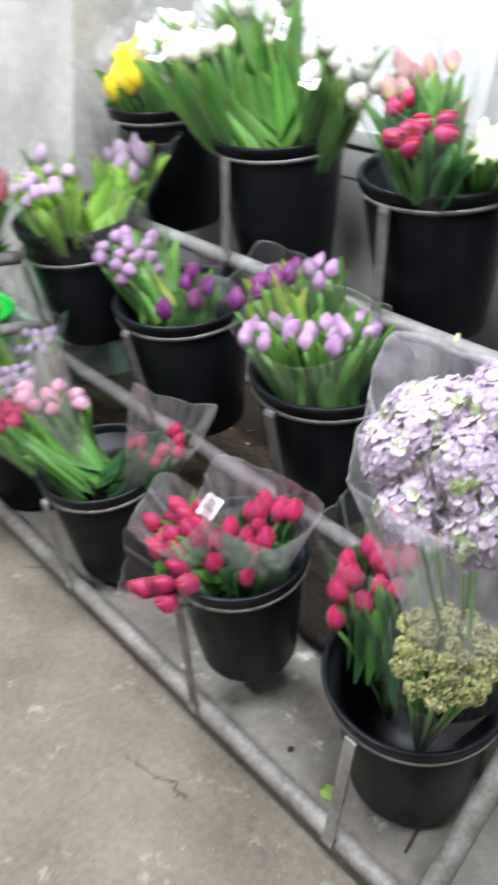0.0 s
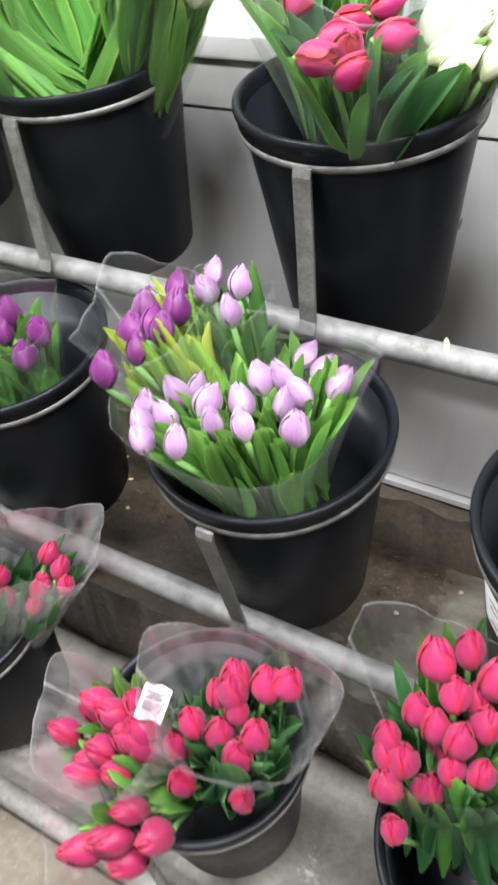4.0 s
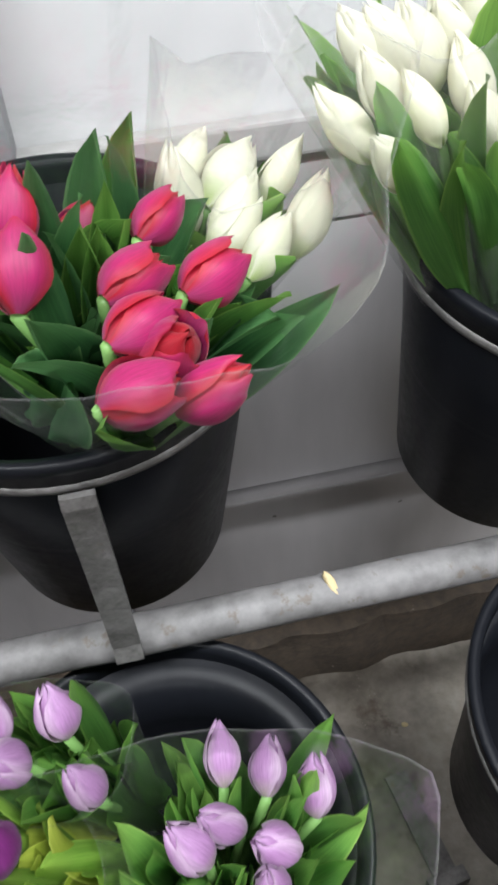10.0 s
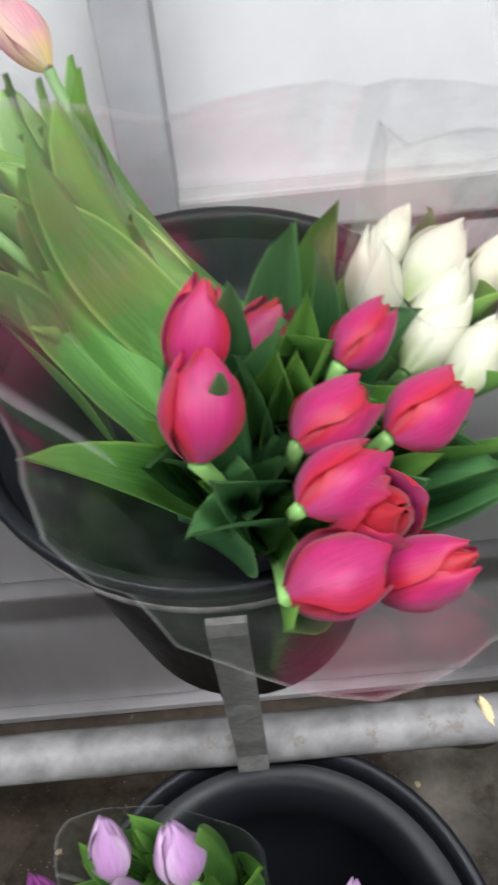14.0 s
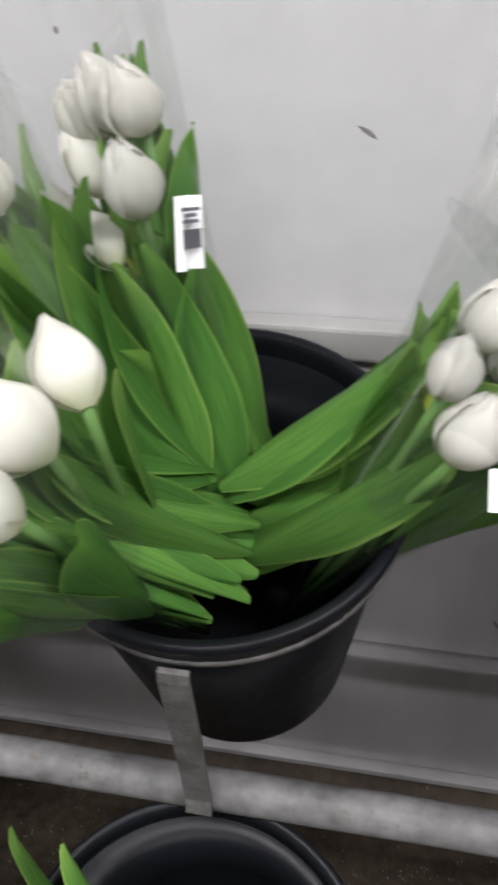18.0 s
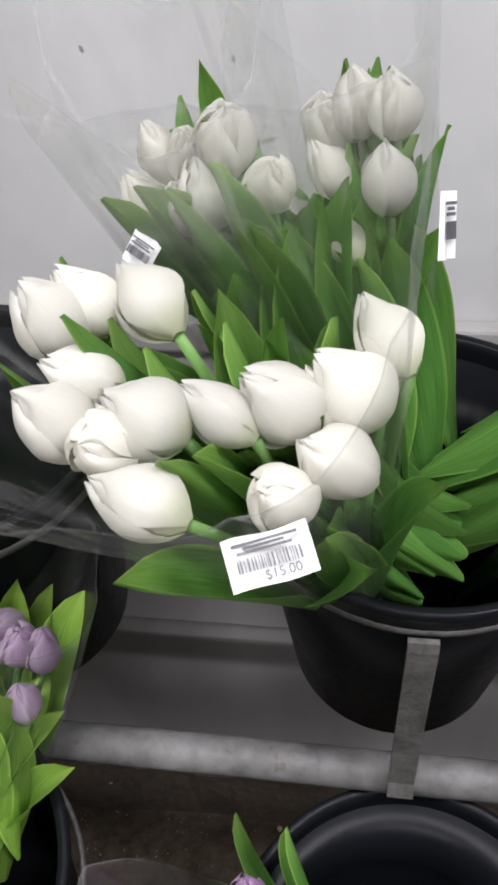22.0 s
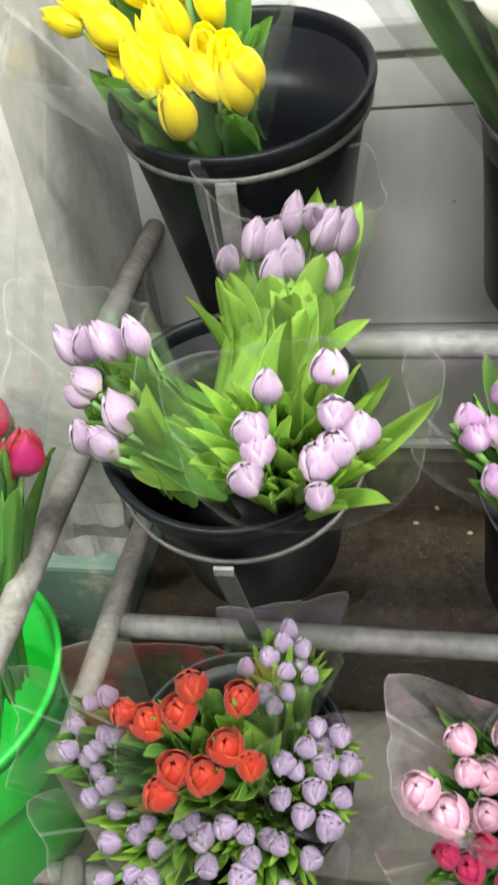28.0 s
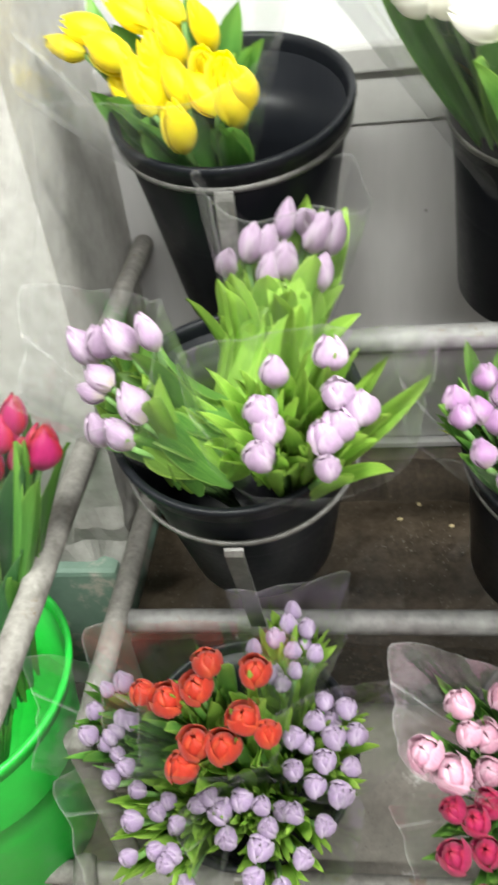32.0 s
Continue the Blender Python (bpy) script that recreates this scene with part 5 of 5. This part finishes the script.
bouquet("small lilac tulips spreading over the bucket side", "low left", inside("low left", 0.04, 0.0), [(-0.732, -0.654, 0.448), (-0.705, -0.658, 0.44), (-0.744, -0.675, 0.439), (-0.694, -0.683, 0.424), (-0.721, -0.689, 0.427), (-0.733, -0.714, 0.416), (-0.701, -0.716, 0.408), (-0.77, -0.727, 0.417), (-0.714, -0.744, 0.396), (-0.744, -0.739, 0.405)],
        LAVENDER, "round", 0.032, LEAF_FRESH, 10, seed=31, extra=3, out=0.68, leaf_w=0.55, tall=0.98, near=1.3, spread=1.3)
bouquet("small lilac tulips hanging over the bucket front", "low left", inside("low left", 0.01, -0.03), [(-0.83, -0.762, 0.411), (-0.806, -0.765, 0.405), (-0.769, -0.768, 0.395), (-0.733, -0.776, 0.383), (-0.798, -0.785, 0.393), (-0.807, -0.804, 0.384), (-0.758, -0.809, 0.372), (-0.814, -0.832, 0.371), (-0.782, -0.84, 0.36), (-0.845, -0.8, 0.395)],
        LAVENDER, "round", 0.032, LEAF_FRESH, 10, seed=32, extra=3, out=0.68, leaf_w=0.55, tall=0.98, near=1.3, spread=1.3)
bouquet("small lilac tulips under shiny crumpled film", "low left", inside("low left", -0.05, 0.0), [(-0.994, -0.672, 0.494), (-0.976, -0.662, 0.495), (-1.006, -0.695, 0.484), (-0.985, -0.719, 0.467), (-0.973, -0.699, 0.475), (-1.011, -0.72, 0.472), (-0.975, -0.735, 0.456), (-0.98, -0.759, 0.445), (-0.965, -0.745, 0.449)],
        LAVENDER, "egg", 0.034, LEAF, 10, seed=33, extra=3, out=0.68, leaf_w=0.55, tall=0.98, near=1.3, spread=1.3)
bouquet("small lilac tulips with bright narrow leaves", "low left", inside("low left", -0.03, -0.03), [(-0.949, -0.766, 0.435), (-0.925, -0.783, 0.42), (-0.953, -0.795, 0.42), (-0.902, -0.792, 0.411), (-0.925, -0.819, 0.401), (-0.906, -0.821, 0.397), (-0.954, -0.828, 0.403), (-0.889, -0.847, 0.379), (-0.868, -0.762, 0.42), (-0.913, -0.772, 0.424)],
        LAVENDER, "egg", 0.034, LEAF_FRESH, 10, seed=34, extra=3, out=0.68, leaf_w=0.55, tall=0.98, near=1.3, spread=1.3)


# ---------------------------------------------------------------- hydrangeas and viburnum
def floret_mesh(name, material, seed):
    """A small four-petalled flower facing z, one unit across."""
    bm = bmesh.new()
    uv = bm.loops.layers.uv.new("uv")
    rnd = random.Random(seed)
    for k in range(4):
        a = k * math.pi / 2 + rnd.uniform(-0.15, 0.15)
        c, s = math.cos(a), math.sin(a)
        rows = []
        for j in range(4):
            v = j / 3
            w = 0.30 * math.sin(math.pi * (0.12 + 0.72 * v))
            rows.append([bm.verts.new((c * v * 0.5 - s * u * w, s * v * 0.5 + c * u * w, 0.12 * v * v - 0.05 * u * u + rnd.uniform(-.02, .02)))
                         for u in (-1, 0, 1)])
        for j in range(3):
            for i in range(2):
                f = bm.faces.new((rows[j][i], rows[j][i + 1], rows[j + 1][i + 1], rows[j + 1][i]))
                for lp, (jj, ii) in zip(f.loops, ((j, i), (j, i + 1), (j + 1, i + 1), (j + 1, i))):
                    lp[uv].uv = (ii / 2, jj / 3)
    me = bpy.data.meshes.new(name)
    bm.to_mesh(me)
    bm.free()
    me.materials.append(material)
    return me


def floret_cluster(name, centre, radius, flat, count, size, meshes, seed, parent, origin):
    """A rounded head of small flowers, as one mesh."""
    rnd = random.Random(seed)
    bm = bmesh.new()
    golden = math.pi * (3 - math.sqrt(5))
    for i in range(count):
        zz = 1 - (i + 0.5) / count * 1.35
        r = math.sqrt(max(0, 1 - zz * zz))
        v = Vector((r * math.cos(i * golden), r * math.sin(i * golden), zz)) + Vector([rnd.uniform(-1, 1) for _ in range(3)]) * 0.10
        p = Vector((v.x * radius, v.y * radius, v.z * radius * flat))
        nrm = (Vector((v.x, v.y, v.z / flat)) + Vector([rnd.uniform(-1, 1) for _ in range(3)]) * 0.45).normalized()
        first = len(bm.verts)
        bm.from_mesh(meshes[rnd.randrange(len(meshes))])
        bm.verts.ensure_lookup_table()
        s = size * rnd.uniform(0.75, 1.2)
        bmesh.ops.transform(bm, matrix=aim(p, nrm, rnd.uniform(0, 6.28), s, s), verts=bm.verts[first:])
    me = bpy.data.meshes.new(name)
    bm.to_mesh(me)
    bm.free()
    me.materials.append(meshes[0].materials[0])
    ob = new(name, me)
    ob.parent = parent
    ob.matrix_basis = Matrix.Translation(-origin) @ centre
    return ob


def flower_dome(name, label, centre, root, radius, flat, heads, head_r, florets, size, kinds, film, seed, spread=1.06, top=1.0):
    """A domed bunch of flower heads on stems, in a sleeve."""
    centre, root = Vector(centre), Vector(root)
    axis = (centre - root).normalized()
    q = axis.to_track_quat("Z", "Y").to_matrix().to_4x4()
    base = new(name)
    base.location = root
    tagged(base, label, "bouquet")
    golden = math.pi * (3 - math.sqrt(5))
    rnd = random.Random(seed)
    for i in range(heads):
        zz = 1 - (i + 0.35) / heads * 0.95
        r = math.sqrt(max(0, 1 - zz * zz))
        v = Vector((r * math.cos(i * golden), r * math.sin(i * golden), zz))
        loose = Vector([rnd.uniform(-1, 1) for _ in range(3)]) * head_r * 0.5
        place = centre + loose + q @ Vector((v.x * radius, v.y * radius, v.z * radius * flat))
        nrm = q @ Vector((v.x, v.y, v.z / flat)).normalized()
        hr = head_r * rnd.uniform(0.85, 1.15)
        floret_cluster("flower_head", aim(place, nrm, rnd.uniform(0, 6), 1, 1), hr, 0.75, florets, size, kinds[i % len(kinds)], seed * 31 + i, base, root)
        foot = (place - nrm * hr * 0.3) - root
        if i % 3 == 0:
            part("stem", tube(bmesh.new(), [(0, 0, 0), foot * 0.55 + axis * 0.015, foot], 0.0035, 6, True, 0.0022), STEM, base)
    reach = (centre - root).length + radius * flat
    sl = part("sleeve", sleeve_mesh(reach * top, 0.025, radius * spread, 0.06, seed, 0.1, 0.98), film, base, "clear crinkled plastic sleeve", False)
    side = axis.cross(Vector((0, 0.3, 1))).normalized()
    sl.matrix_basis = Matrix((side, side.cross(axis), axis)).transposed().to_4x4()
    return base


LILAC_FLORETS = [floret_mesh("floret", HYDRANGEA, k) for k in (1, 2, 3)]
GREENISH_FLORETS = [floret_mesh("floret", HYDRANGEA_GREEN, k) for k in (4, 5)]
VIBURNUM_FLORETS = [floret_mesh("floret", VIBURNUM, k) for k in (6, 7)]
flower_dome("hydrangea_bouquet", "large lilac and pale green hydrangea bunch in tinted film", (0.54, -0.905, 0.877), inside("low red", 0.06, 0.05, 0.16),
            0.066, 0.45, 20, 0.026, 60, 0.0135, [LILAC_FLORETS, LILAC_FLORETS, LILAC_FLORETS, LILAC_FLORETS + GREENISH_FLORETS], FILM_LILAC, 3, 1.42, 0.99)
flower_dome("viburnum_bouquet", "pale green viburnum clusters in a clear sleeve", (0.505, -0.745, 0.528), inside("low red", 0.03, -0.02),
            0.062, 0.85, 44, 0.0105, 22, 0.0078, [VIBURNUM_FLORETS], FILM, 4, 1.3, 0.9)

# ---------------------------------------------------------------- the neighbouring rack
side_rack = new("side_rack")
tagged(side_rack, "weathered galvanised pipe frame beside the flower rack", "rack")
part("rail", wobble_pipe((-1.075, -0.338, 0.60), (-1.075, -1.25, 0.60), 0.018, 40), GALV_DULL, side_rack)
part("leg", wobble_pipe((-1.075, -1.22, 0.0), (-1.075, -1.22, 0.60), 0.018), GALV_DULL, side_rack)
part("foot_rail", wobble_pipe((-1.12, -0.70, 0.06), (-1.0, -1.2, 0.06), 0.018), GALV_DULL, side_rack)
bucket("green", (-1.265, -0.62, 0.43), "bright green plastic flower bucket beside the rack", GREEN_PLASTIC, 0.19, 0.42, 0.0)
bouquet("crimson tulips in a tall clear sleeve in a green bucket", "green", inside("green", 0.0, 0.0), [(-1.059, -0.533, 0.81), (-1.073, -0.544, 0.795), (-1.029, -0.554, 0.782), (-1.052, -0.561, 0.772), (-1.096, -0.534, 0.808), (-1.117, -0.553, 0.783), (-1.092, -0.564, 0.768)],
        CRIMSON, "egg", 0.055, LEAF, 20, LEAF_DEEP, seed=40, leaf_w=0.9, tall=0.8, out=0.5, peak=0.4, top=1.12)

# ---------------------------------------------------------------- labels, marks and litter
price_label(bpy.data.objects["tulip_bouquet.003"], Vector((-0.515, -0.472, 1.132)) - bpy.data.objects["tulip_bouquet.003"].location, (0.10, -0.62, 0.78), (-0.35, 0.75, 0.55), 0.040, 0.024, "$15.00")


def loose_label(i, place, normal, up, w, h):
    owner = bpy.data.objects["tulip_bouquet.%03d" % i if i else "tulip_bouquet"]
    return price_label(owner, Vector(place) - owner.location, normal, up, w, h)


loose_label(2, (-0.428, -0.232, 1.205), (0.86, -0.45, 0.2), (0.1, 0.2, 1), 0.020, 0.042)
loose_label(1, (-0.615, -0.275, 1.20), (-0.2, -0.9, 0.4), (0.5, 0, 1), 0.022, 0.02)
loose_label(4, (-0.235, -0.335, 1.12), (0.3, -0.8, 0.6), (0, 0.3, 1), 0.034, 0.022)
loose_label(17, (0.014, -0.712, 0.475), (0.5, -0.7, 0.5), (0.3, 0.2, 1), 0.03, 0.04)


def fleck(name, label, place, size, normal, material, seed, flat=0.25):
    """A scrap: an uneven little lump lying on a surface."""
    bm = bmesh.new()
    bmesh.ops.create_icosphere(bm, subdivisions=2, radius=1.0)
    for v in bm.verts:
        v.co += noise.noise_vector(v.co * 1.7 + Vector((seed, seed, 0))) * 0.45
    ob = mesh_object(name, bm, material)
    q = Vector(normal).to_track_quat("Z", "Y").to_matrix().to_4x4()
    ob.matrix_basis = Matrix.Translation(place) @ q @ Matrix.Rotation(seed * 1.7, 4, "Z") @ Matrix.Diagonal((size[0], size[1], size[1] * flat, 1))
    return tagged(ob, label, "litter", "litter")


for k, (x, y) in enumerate(((-0.664, -0.02), (-0.60, -0.1), (-0.56, -0.06), (-0.503, -0.12), (-0.45, -0.2), (-0.30, -0.15), (0.12, -0.2), (0.2, -0.1), (0.33, -0.16))):
    fleck("litter", "small pale scrap on the damp concrete kerb", (x, y, 0.193), (0.011 if k == 0 else 0.005, 0.004), (0, 0, 1), DEBRIS, k + 1)
fleck("pebble", "small dark pebble on the concrete floor", (0.210, -0.632, 0.014), (0.007, 0.006), (0, 0, 1), RUST, 12, 0.8)
fleck("leaf_scrap", "fallen green leaf scrap on the floor", (0.325, -0.645, 0.016), (0.022, 0.015), (0.2, -0.3, 1), LEAF_FRESH, 13, 0.3)
fleck("twig", "small dark twig on the concrete floor", (0.47, -0.60, 0.014), (0.03, 0.003), (0, 0, 1), RUST, 14, 0.8)
fleck("dry_petal", "dry yellow petal stuck on the top pipe", (0.168, -0.316, 0.762), (0.004, 0.011), (0, -0.6, 0.8), DEBRIS, 15, 0.3)
for k, (x, z) in enumerate(((-0.337, 1.195), (-0.565, 0.772), (0.055, 0.80), (0.075, 0.79), (0.185, 0.52), (-0.60, 1.27), (-0.57, 1.20), (-0.74, 1.28), (0.36, 0.5), (-0.139, 0.62))):
    y = WALL_Y if z > 1.02 else (0.016 if z > 0.56 else -0.006)
    fleck("wall_mark", "small dark scuff on the wall", (x, y, z), (0.009 if k % 3 == 0 else 0.003, 0.0022), (0, -1, 0), GALV_DULL, k + 20, 0.12)

bracket = new("loose_bracket")
bracket.location = (0.298, -0.30, 0.193)
tagged(bracket, "loose flat metal strap lying on the kerb", "bracket")
part("strap", box(bmesh.new(), (-0.016, -0.07, 0.002), (0.016, 0.07, 0.007), 0.001, pose(0, 0, 0, 4, 0, 8)), STRAP, bracket, "", False)
part("foot", box(bmesh.new(), (-0.03, -0.085, 0.0), (0.022, -0.066, 0.018), 0.002, pose(0, 0, 0, 0, 0, 8)), STRAP, bracket, "", False)


# a sticker round the side of the empty bucket
bm = bmesh.new()
rows = []
for j in range(5):
    h = 0.165 + 0.075 * j / 4
    rr = 0.105 + 0.0365 * h / 0.305 + 0.0012
    rows.append([bm.verts.new((rr * math.cos(radians(a)), rr * math.sin(radians(a)), h)) for a in range(212, 266, 6)])
for r0, r1 in zip(rows, rows[1:]):
    for k in range(len(r0) - 1):
        bm.faces.new((r0[k], r0[k + 1], r1[k + 1], r1[k]))
owner = bpy.data.objects["flower_bucket.007"]
sticker = part("sticker", bm, PAPER, owner, "white printed paper sticker")
bm = bmesh.new()
for h, a0, a1 in ((0.222, 220, 256), (0.208, 220, 248), (0.194, 226, 258), (0.180, 220, 240)):
    strip = []
    for a in range(a0, a1, 4):
        rr = 0.105 + 0.0365 * h / 0.305 + 0.002
        c, s = rr * math.cos(radians(a)), rr * math.sin(radians(a))
        strip.append((bm.verts.new((c, s, h)), bm.verts.new((c, s, h + 0.0022))))
    for (p0, p1), (p2, p3) in zip(strip, strip[1:]):
        bm.faces.new((p0, p2, p3, p1))
part("print", bm, INK, sticker, "dark printed lines", False)
